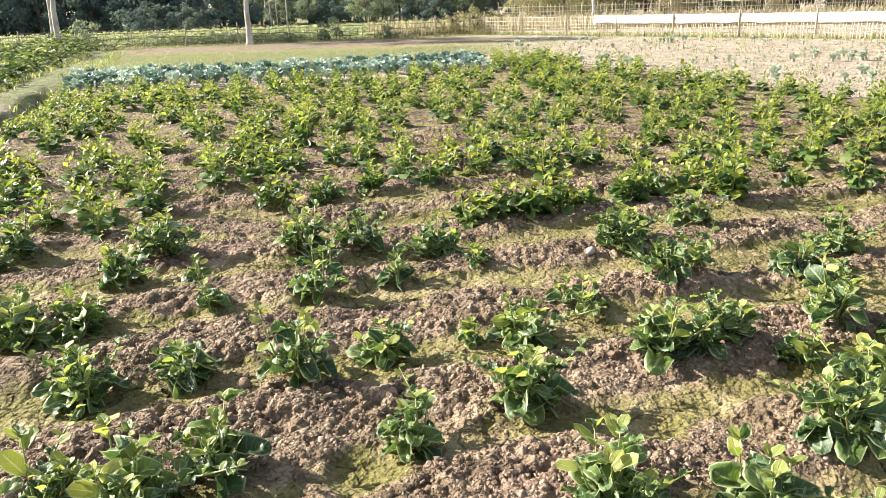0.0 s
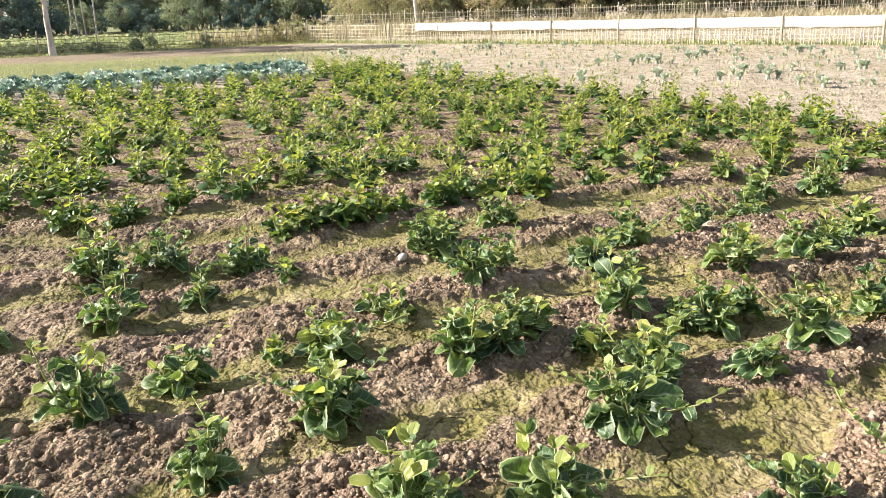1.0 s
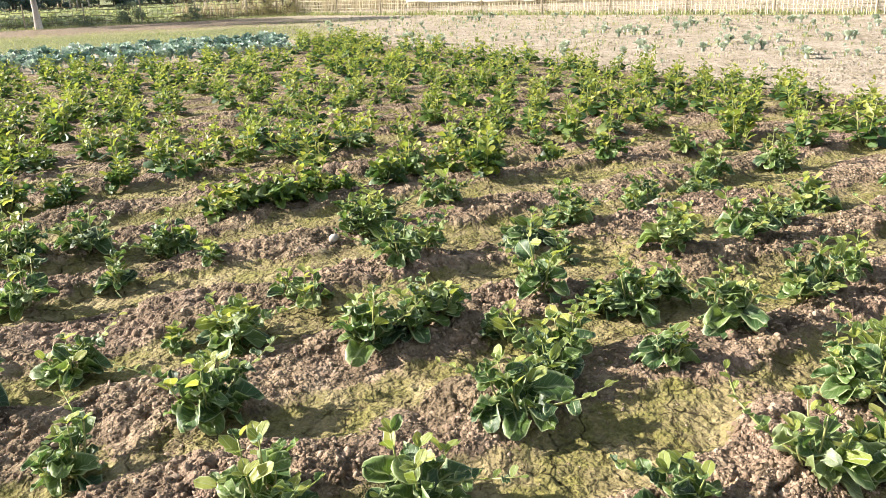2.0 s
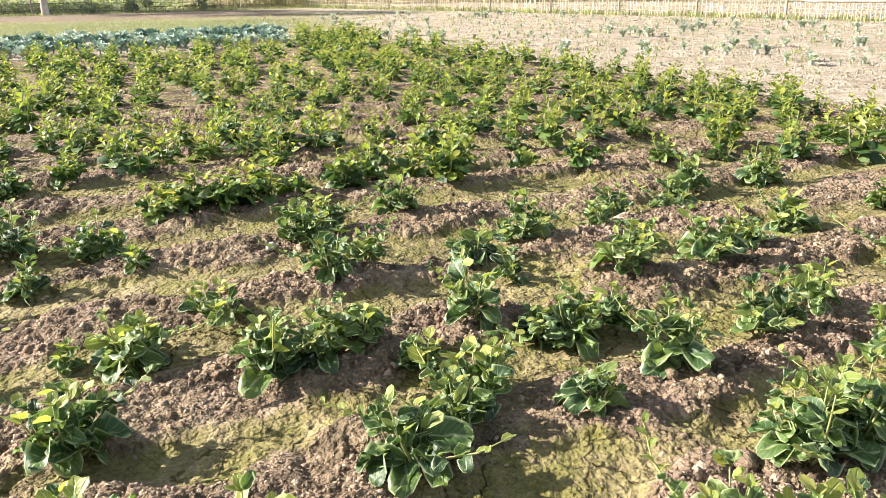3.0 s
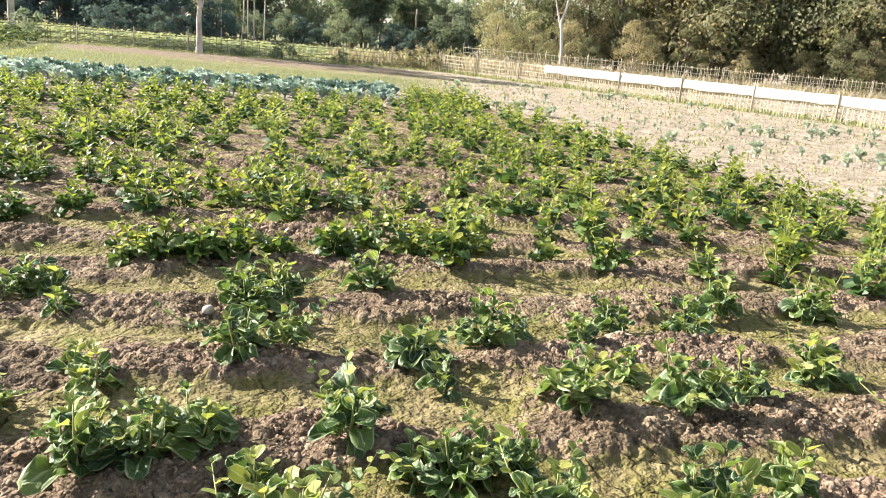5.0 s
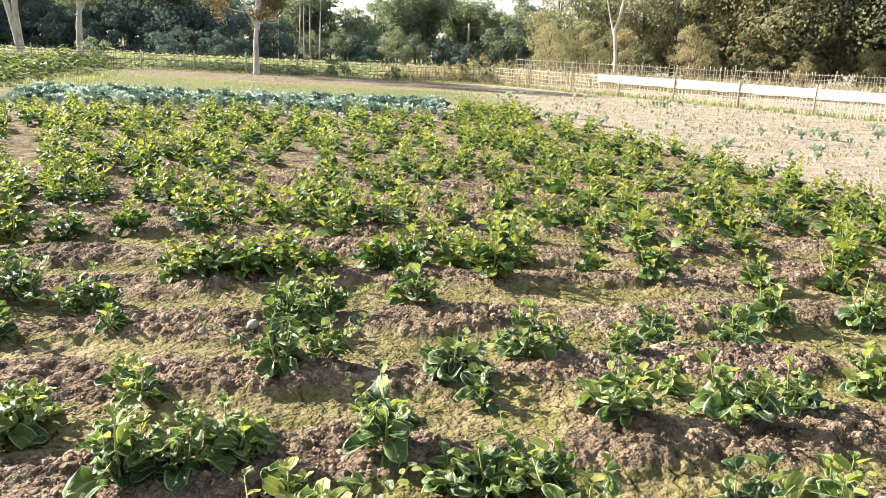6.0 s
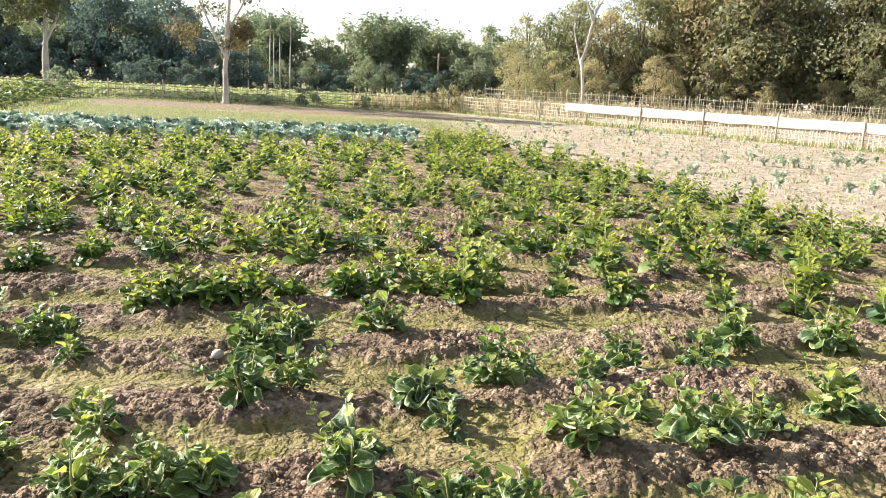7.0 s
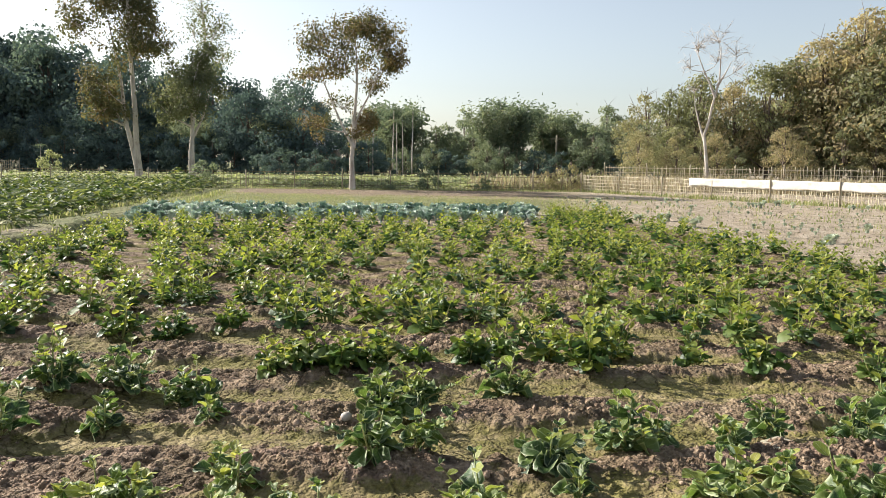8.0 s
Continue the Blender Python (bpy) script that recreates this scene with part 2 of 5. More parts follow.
def clod_material(name, stops):
    m, t, n, p = material(name)
    geo = n.new("ShaderNodeNewGeometry").outputs["Position"]
    rnd = piece_random(t)
    mid, fine = noise_node(t, 25, 4, 0.65, geo), noise_node(t, 90, 3, 0.7, geo)
    c = ramp(t, rnd, stops)
    c = mix(t, 0.7, c, ramp(t, mid.outputs[0], [(0.3, (0.62, 0.6, 0.58)), (0.7, (1, 1, 1))]), "MULTIPLY")
    link(t, c, p.inputs["Base Color"])
    link(t, bump(t, fine.outputs[0], 0.9, 0.01, bump(t, mid.outputs[0], 0.9, 0.03)), p.inputs["Normal"])
    p.inputs["Roughness"].default_value = 0.95
    p.inputs["Specular IOR Level"].default_value = 0.2
    return m


def leaf_material(name, stops, gloss=0.38, through_light=0.35, veins=True, glow=1.35, by_tree=False, by_place=0.0):
    m, t, n, p = material(name)
    rnd = piece_random(t)
    geo = n.new("ShaderNodeNewGeometry").outputs["Position"]
    if by_tree:
        # trees differ from one another, and tufts within a tree, more than leaf from leaf
        tuft = ramp(t, noise_node(t, 0.55, 2, 0.5, geo).outputs[0], [(0.3, (0, 0, 0)), (0.7, (1, 1, 1))])
        whole = n.new("ShaderNodeObjectInfo").outputs["Random"]
        rnd = sums(t, "ADD", sums(t, "MULTIPLY", rnd, 0.3), sums(t, "ADD", sums(t, "MULTIPLY", whole, 0.35), sums(t, "MULTIPLY", tuft, 0.35)))
    if by_place:
        spot = ramp(t, noise_node(t, 1.9, 1, 0.5, geo).outputs[0], [(0.32, (0, 0, 0)), (0.68, (1, 1, 1))])
        rnd = sums(t, "ADD", sums(t, "MULTIPLY", rnd, 1 - by_place), sums(t, "MULTIPLY", spot, by_place))
    c = ramp(t, rnd, stops)
    patch = noise_node(t, 28, 3, 0.6, geo)
    c = mix(t, 0.55, c, ramp(t, patch.outputs[0], [(0.3, (0.62, 0.66, 0.55)), (0.7, (1, 1, 1))]), "MULTIPLY")
    p.inputs["Roughness"].default_value = gloss
    p.inputs["Specular IOR Level"].default_value = 0.5
    if veins:
        blade = n.new("ShaderNodeAttribute")
        blade.attribute_name = "blade"
        split = n.new("ShaderNodeSeparateColor")
        link(t, blade.outputs["Color"], split.inputs[0])
        off, along_it, there = split.outputs
        rib = sums(t, "MULTIPLY", there, ramp(t, off, [(0.0, (1, 1, 1)), (0.13, (0, 0, 0))]))
        side = sums(t, "SINE", sums(t, "MULTIPLY", sums(t, "SUBTRACT", along_it, sums(t, "MULTIPLY", off, 0.35)), 42.0), 0.0)
        side = sums(t, "MULTIPLY", there, ramp(t, side, [(0.75, (0, 0, 0)), (1.0, (1, 1, 1))]))
        rim = sums(t, "MULTIPLY", there, ramp(t, off, [(0.82, (0, 0, 0)), (0.98, (1, 1, 1))]))
        lines = sums(t, "MAXIMUM", sums(t, "MAXIMUM", rib, rim), sums(t, "MULTIPLY", side, 0.22))
        c = mix(t, sums(t, "MULTIPLY", lines, 0.8), c, mix(t, 0.75, c, (0.52, 0.58, 0.32)))
        nrm = bump(t, noise_node(t, 70, 2, 0.5, geo).outputs[0], 0.35, 0.006)
        link(t, bump(t, lines, 0.5, -0.004, nrm), p.inputs["Normal"])
    link(t, c, p.inputs["Base Color"])
    back = n.new("ShaderNodeBsdfTranslucent")
    link(t, mix(t, 1.0, c, (glow, glow * 1.02, glow * 0.74), "MULTIPLY"), back.inputs[0])
    both = n.new("ShaderNodeMixShader")
    both.inputs[0].default_value = through_light
    link(t, p.outputs[0], both.inputs[1])
    link(t, back.outputs[0], both.inputs[2])
    link(t, both.outputs[0], n["Material Output"].inputs[0])
    return m


def rough_material(name, stops, scale=8.0, roughness=0.85, depth=0.01, stretch=(1, 1, 1), by_piece=0.0):
    """Bark, bamboo, cloth, tin: two scales of variation, a grain that may be stretched."""
    m, t, n, p = material(name)
    co = n.new("ShaderNodeTexCoord")
    mp = n.new("ShaderNodeMapping")
    mp.inputs["Scale"].default_value = stretch
    link(t, co.outputs["Object"], mp.inputs["Vector"])
    a, b = noise_node(t, scale, 5, 0.65, mp.outputs[0]), noise_node(t, scale * 6, 3, 0.6, mp.outputs[0])
    c = ramp(t, a.outputs[0], stops)
    c = mix(t, 0.5, c, ramp(t, b.outputs[0], [(0.3, (0.68, 0.68, 0.68)), (0.7, (1, 1, 1))]), "MULTIPLY")
    if by_piece:
        c = mix(t, by_piece, c, ramp(t, piece_random(t), [(0, (0.5, 0.48, 0.45)), (1, (1.0, 1.0, 1.0))]), "MULTIPLY")
    link(t, c, p.inputs["Base Color"])
    link(t, bump(t, a.outputs[0], 0.5, depth), p.inputs["Normal"])
    p.inputs["Roughness"].default_value = roughness
    return m


SOIL = soil_material()
CLOD = clod_material("soil_clod", [(0.0, (0.20, 0.142, 0.096)), (0.5, (0.32, 0.233, 0.16)), (1.0, (0.47, 0.36, 0.262))])
DUST_CLOD = clod_material("dusty_clod", [(0.0, (0.30, 0.255, 0.19)), (1.0, (0.48, 0.41, 0.32))])
OLD_LEAF = leaf_material("old_spinach_leaf", [(0.0, (0.02, 0.048, 0.022)), (0.35, (0.052, 0.108, 0.028)), (0.7, (0.125, 0.195, 0.04)), (0.93, (0.20, 0.25, 0.085)), (1.0, (0.27, 0.31, 0.20))], 0.5, 0.3, by_place=0.35)
YOUNG_LEAF = leaf_material("young_spinach_leaf", [(0.0, (0.115, 0.18, 0.032)), (0.5, (0.255, 0.30, 0.055)), (0.85, (0.40, 0.40, 0.085)), (1.0, (0.47, 0.43, 0.12))], 0.46, 0.42, by_place=0.4)
STEM = leaf_material("spinach_stem", [(0.0, (0.22, 0.27, 0.06)), (1.0, (0.38, 0.36, 0.15))], 0.45, 0.1, False)
CABBAGE = leaf_material("cabbage_leaf", [(0.0, (0.10, 0.175, 0.15)), (0.55, (0.23, 0.33, 0.295)), (1.0, (0.58, 0.66, 0.63))], 0.55, 0.2)
SEEDLING = leaf_material("seedling_leaf", [(0.0, (0.33, 0.38, 0.31)), (0.5, (0.46, 0.51, 0.43)), (1.0, (0.58, 0.62, 0.54))], 0.5, 0.3)
WEED = leaf_material("weed_blade", [(0.0, (0.16, 0.20, 0.07)), (0.5, (0.30, 0.32, 0.13)), (1.0, (0.46, 0.42, 0.25))], 0.6, 0.35, False)
DRY_WEED = leaf_material("dry_weed", [(0.0, (0.29, 0.23, 0.165)), (0.5, (0.44, 0.36, 0.27)), (1.0, (0.33, 0.31, 0.18))], 0.7, 0.3, False)
CROP = leaf_material("crop_leaf", [(0.0, (0.035, 0.068, 0.018)), (0.5, (0.10, 0.15, 0.034)), (1.0, (0.28, 0.295, 0.085))], 0.5, 0.32, False)
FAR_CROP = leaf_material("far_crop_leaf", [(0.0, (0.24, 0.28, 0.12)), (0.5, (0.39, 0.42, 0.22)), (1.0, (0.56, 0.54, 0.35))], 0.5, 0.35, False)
# dark leaves lightened and blued: the woods' distance haze is put into their colour
HAZED_DARK_CROWN = leaf_material("hazed_dark_leaf", [(0.0, (0.066, 0.098, 0.115)), (0.5, (0.11, 0.16, 0.16)), (1.0, (0.20, 0.25, 0.18))], 0.85, 0.32, False, by_tree=True)
# green leaves greyed the same way, with far haze painted into the colour
HAZED_GREEN_CROWN = leaf_material("hazed_green_leaf", [(0.0, (0.10, 0.14, 0.115)), (0.5, (0.21, 0.25, 0.175)), (1.0, (0.40, 0.40, 0.27))], 0.8, 0.42, False, by_tree=True)
BROWN_CROWN = leaf_material("dry_tree_leaf", [(0.0, (0.17, 0.17, 0.095)), (0.4, (0.30, 0.275, 0.165)), (0.78, (0.45, 0.355, 0.235)), (1.0, (0.29, 0.295, 0.155))], 0.75, 0.5, False, by_tree=True)
RUST_CROWN = leaf_material("russet_tree_leaf", [(0.0, (0.07, 0.08, 0.04)), (0.5, (0.13, 0.13, 0.062)), (0.8, (0.25, 0.17, 0.085)), (1.0, (0.17, 0.195, 0.085))], 0.65, 0.42, False, by_tree=True)
OLIVE_CROWN = leaf_material("olive_tree_leaf", [(0.0, (0.10, 0.118, 0.068)), (0.6, (0.22, 0.228, 0.13)), (1.0, (0.36, 0.335, 0.20))], 0.65, 0.48, False, by_tree=True)
PALE_BARK = rough_material("pale_bark", [(0.3, (0.30, 0.25, 0.21)), (0.5, (0.54, 0.48, 0.42)), (0.75, (0.68, 0.63, 0.57))], 3, 0.85, 0.03, (1, 1, 0.35))
DARK_BARK = rough_material("dark_bark", [(0.3, (0.08, 0.06, 0.045)), (0.8, (0.22, 0.17, 0.13))], 3, 0.9, 0.03, (1, 1, 0.35))
BAMBOO = rough_material("weathered_bamboo", [(0.3, (0.50, 0.42, 0.27)), (0.55, (0.66, 0.58, 0.41)), (0.8, (0.78, 0.71, 0.55))], 4, 0.7, 0.004, (1, 1, 0.2), 0.35)
OLD_CANE = rough_material("old_grey_cane", [(0.3, (0.16, 0.125, 0.075)), (0.55, (0.26, 0.21, 0.13)), (0.8, (0.38, 0.32, 0.21))], 4, 0.8, 0.004, (1, 1, 0.2), 0.35)
POST_WOOD = rough_material("grey_post_wood", [(0.3, (0.30, 0.25, 0.17)), (0.8, (0.52, 0.45, 0.33))], 6, 0.85, 0.006, (1, 1, 0.2), 0.4)
SHEET = rough_material("white_plastic_sheet", [(0.3, (0.46, 0.41, 0.34)), (0.5, (0.62, 0.58, 0.51)), (0.75, (0.74, 0.71, 0.65))], 3, 0.55, 0.02)
TIN = rough_material("tin_roof", [(0.3, (0.55, 0.57, 0.60)), (0.8, (0.78, 0.79, 0.80))], 3, 0.4, 0.01)
MUD_WALL = rough_material("mud_wall", [(0.3, (0.25, 0.19, 0.14)), (0.8, (0.42, 0.34, 0.26))], 2, 0.9, 0.02)
STONE = rough_material("pale_stone", [(0.3, (0.42, 0.38, 0.33)), (0.8, (0.66, 0.62, 0.55))], 12, 0.8, 0.006)
DEAD_LEAF = leaf_material("fallen_dry_leaf", [(0.0, (0.50, 0.44, 0.33)), (1.0, (0.62, 0.56, 0.45))], 0.6, 0.2)


# ---- ground ----
def spaced(parts):
    """Coordinates with the given spacing between the given ends."""
    out = []
    for a, b, d in parts:
        out += list(np.linspace(a, b, max(2, int(round((b - a) / d)) + 1))[:-1])
    return np.array(out + [parts[-1][1]])


def build_ground():
    xs = spaced([(-1500, -200, 130), (-200, -40, 16), (-40, -14, 1.3), (-14, -8, 0.15), (-8, -4.2, 0.07), (-4.2, -3.0, 0.03), (-3.0, 2.7, 0.011), (2.7, 4.2, 0.03), (4.2, 8.5, 0.06), (8.5, 14, 0.2), (14, 40, 1.3), (40, 200, 16), (200, 1500, 130)])
    ys = spaced([(-300, -20, 40), (-20, -4, 2), (-4, 1.4, 0.1), (1.4, 3.9, 0.011), (3.9, 6.2, 0.021), (6.2, 10, 0.05), (10, 22, 0.11), (22, 46, 0.5), (46, 200, 8), (200, 2500, 150)])
    gx, gy = np.meshgrid(xs, ys)
    gz = ground_height(gx, gy)
    GRID.update(xs=xs, ys=ys, gz=gz)
    w, h = len(xs), len(ys)
    me = bpy.data.meshes.new("ground")
    me.vertices.add(w * h)
    me.vertices.foreach_set("co", np.stack([gx, gy, gz], -1).ravel())
    i = (np.arange(h - 1)[:, None] * w + np.arange(w - 1)).ravel()
    quads = np.stack([i, i + 1, i + w + 1, i + w], -1).ravel()
    me.loops.add(len(quads))
    me.loops.foreach_set("vertex_index", quads)
    me.polygons.add(len(i))
    me.polygons.foreach_set("loop_start", np.arange(0, len(quads), 4))
    me.polygons.foreach_set("use_smooth", np.ones(len(i), bool))
    inside = field_mask(gx, gy)
    fence_side = gy - (42 - 1.446 * (gx - 2.9))
    weeds = step(1.0, 2.5, gy - (20.6 + 0.2 * (gx + 4))) * step(33.5, 31, gy + 2 * value_noise(gx * 0.4, gy * 0.4, 40)) * step(3.5, -0.5, gx - 0.2)
    weeds = np.maximum(weeds, step(-0.9, 0.3, fence_side) * step(3.0, 1.0, fence_side) * step(2.9, 4, gx))
    weeds = np.maximum(weeds, step(40, 42.5, gy - 0.16 * gx) * step(6, 3, gx - 0.1 * (gy - 42)))
    weeds = np.maximum(weeds, step(-8.2, -8.7, gx + 0.27 * (gy - 11)))
    weeds = np.maximum(weeds, 0.8 * step(0.5, 0.75, value_noise(gx * 0.8, gy * 0.8, 42)) * np.exp(-((gx + 7.4 + 0.27 * (gy - 11)) / 0.5) ** 2))
    weeds = np.maximum(weeds, step(12.5, 15.5, gy) * step(-6.3, -7.4, gx + 0.27 * (gy - 11)))
    tilled = step(30, 33, gy) * step(46, 42, gy) * step(5, 0, gx + 0.3 * (gy - 38)) * (1 - weeds)
    pale = (1 - inside) * (1 - weeds) * (1 - 0.8 * tilled)
    ridge = np.maximum(ridge_at(gx, gy) * inside, 0.8 * tilled)
    zone = np.stack([ridge, pale, weeds * (1 - inside), np.ones_like(pale)], -1)
    att = me.attributes.new("zone", "FLOAT_COLOR", "POINT")
    att.data.foreach_set("color", zone.astype(np.float32).ravel())
    me.materials.append(SOIL)
    me.update()
    me.validate()
    return tagged(new("ground", me), "ridged brown soil field with mossy furrows and dusty bare plots", "ground", kind="structure")


build_ground()


def ico(level):
    bm = bmesh.new()
    bmesh.ops.create_icosphere(bm, subdivisions=level, radius=1)
    v = np.array([x.co[:] for x in bm.verts])
    f = [tuple(x.index for x in face.verts) for face in bm.faces]
    bm.free()
    return v, f


def build_clods():
    rng = np.random.default_rng(5)
    small, big = ico(1), ico(2)
    soup = Soup()
    shapes = []
    for base, f in (small, small, small, small, big, big, big):
        bent = base * (1 + 0.9 * (rng.random((len(base), 1)) - 0.5)) if len(base) < 20 else base * (0.45 + 1.1 * value_noise(base[:, :1] * 2.3 + rng.random() * 50 + base[:, 2:] * 1.7, base[:, 1:2] * 2.3 + base[:, 2:] * 1.2, 3))
        shapes.append((bent, f))
    n = 300000
    y = 1.5 + 8.5 * rng.random(n) ** 1.6
    x = rng.uniform(-1.2 - 0.62 * y, 1.6 + 0.62 * y)
    keep = rng.random(n) < (0.06 + 0.94 * ridge_at(x, y) ** 1.5 * field_mask(x, y)) * step(0.15, 0.7, value_noise(x * 2.3, y * 2.3, 66))
    x, y = x[keep][:42000], y[keep][:42000]
    n = len(x)
    s = (0.005 + 0.012 * rng.random(n) ** 3.0) * np.where(rng.random(n) < 0.006, 1.7, 1.0) * (0.4 + 0.6 * ridge_at(x, y))
    at = np.stack([x, y, ground_height(x, y) - s * 0.5], 1)
    m = aim_many(at, rng.normal(size=(n, 3)), np.ones(n), rng.uniform(0, 6.28, n))
    m[:, :, :3] *= (s[:, None] * rng.uniform(0.5, 1.5, (n, 3)))[:, None, :]
    kind = np.where((s > 0.013) & (y < 4.5), rng.integers(4, 7, n), rng.integers(0, 4, n))
    for k, shape in enumerate(shapes):
        soup.scatter(shape, m[kind == k])
    dusty = Soup()
    n = 12000
    y = 8.5 + 22 * rng.random(n) ** 1.3
    x = rng.uniform(-1 + 0 * y, 5 + 0.62 * y)
    keep = (field_mask(x, y) < 0.5) & (y < 41.5 - 1.446 * (x - 2.9))
    x, y = x[keep], y[keep]
    s = 0.006 + 0.022 * rng.random(len(x)) ** 2.5
    m = aim_many(np.stack([x, y, ground_height(x, y) + s * 0.1], 1), rng.normal(size=(len(x), 3)), s, rng.uniform(0, 6.28, len(x)))
    for k in range(4):
        dusty.scatter(shapes[k], m[k::4])
    tagged(new("pale_clods", dusty.mesh("pale_clods", DUST_CLOD, False)), "dusty pale clods scattered over the bare plot", "soil clods", kind="stuff")
    me = soup.mesh("soil_clods", CLOD)
    tagged(new("soil_clods", me), "crumbly brown clods lying along the ridges", "soil clods", kind="stuff")


build_clods()


# ---- spinach ----
def leaf_shape(length=1.0, width=0.72, cup=0.25, droop=0.25, wave=0.03, nl=5, nw=4, seed=0):
    """A broad oval leaf from the origin along +y, its face up: vertices and faces. The first row is the stalk's end."""
    rng = np.random.default_rng(seed)
    v, f = [], []
    ph = rng.uniform(0, 6.28)
    for i in range(nl + 1):
        s = 0.5 - 0.5 * math.cos(math.pi * i / nl) if nl > 2 else i / nl
        w = width * 0.5 * max(math.sqrt(max(4 * s * (1 - s), 0.0)) ** 0.9 * (0.72 + 0.34 * s), 0.05)
        for j in range(nw + 1):
            u = j / nw * 2 - 1
            z = cup * width * 0.5 * abs(u) ** 1.6 * math.sin(math.pi * min(1, s + 0.12)) - droop * s * s + wave * (math.sin(ph + 7 * s + 3 * u) * abs(u) + 0.35 * math.sin(2 * ph + 13 * s - 6 * u)) - 0.10 * width * max(abs(u) - 0.6, 0)
            y = s * length - 0.04 * abs(u) * math.sin(math.pi * s)
            v.append((u * w, y, z))
    for i in range(nl):
        for j in range(nw):
            a = i * (nw + 1) + j
            f.append((a, a + 1, a + nw + 2, a + nw + 1))
    return np.array(v), f


OLD_SHAPES = [leaf_shape(1, 0.90, 0.55, 0.10, 0.15, 7, 6, seed=1), leaf_shape(1, 0.84, 0.95, -0.10, 0.14, 7, 6, seed=2), leaf_shape(1, 0.94, 0.30, 0.42, 0.17, 7, 6, seed=3), leaf_shape(1, 0.80, 1.25, 0.22, 0.16, 7, 6, seed=4)]
YOUNG_SHAPES = [leaf_shape(1, 0.76, 0.5, 0.05, 0.04, 4, 2, seed=5), leaf_shape(1, 0.66, 0.75, 0.2, 0.04, 4, 2, seed=6)]
OLD_MESHES = [mesh_of("old_leaf", v.tolist(), f, OLD_LEAF) for v, f in OLD_SHAPES]
YOUNG_MESHES = [mesh_of("young_leaf", v.tolist(), f, YOUNG_LEAF) for v, f in YOUNG_SHAPES]


def mark_leaf(me, v, across):
    """Notes for each vertex how far it lies from the midrib and along the leaf."""
    off = np.tile(np.abs(np.linspace(-1, 1, across + 1)), len(v) // (across + 1))
    att = me.attributes.new("blade", "FLOAT_COLOR", "POINT")
    att.data.foreach_set("color", np.stack([off, v[:, 1], np.ones(len(v)), np.ones(len(v))], 1).astype(np.float32).ravel())


for me, (v, f) in zip(OLD_MESHES, OLD_SHAPES):
    mark_leaf(me, v, 6)
for me, (v, f) in zip(YOUNG_MESHES, YOUNG_SHAPES):
    mark_leaf(me, v, 2)
THIN_OLD = [leaf_shape(1, 0.95, 0.5, 0.2, 0.06, 3, 2, seed=7), leaf_shape(1, 0.9, 0.3, 0.3, 0.06, 3, 2, seed=8)]
THIN_YOUNG = [leaf_shape(1, 0.72, 0.5, 0.1, 0.03, 2, 2, seed=9)]


def aim_leaf(at, way, size, roll):
    """The pose of a leaf that grows from a place in a direction, its face as level as that direction lets it."""
    d = Vector(way).normalized()
    side = d.cross(Vector((0, 0, 1)))
    side = side.normalized() if side.length > 0.05 else Vector((1, 0, 0))
    up = side.cross(d)
    m = Matrix((side, d, up)).transposed().to_4x4() @ Matrix.Rotation(roll, 4, "Y")
    return Matrix.Translation(at) @ m @ Matrix.Scale(size, 4)


def along(pts, s):
    """A place on a line of five points."""
    j = min(3, int(s * 4))
    return Vector(pts[j]).lerp(Vector(pts[j + 1]), s * 4 - j)


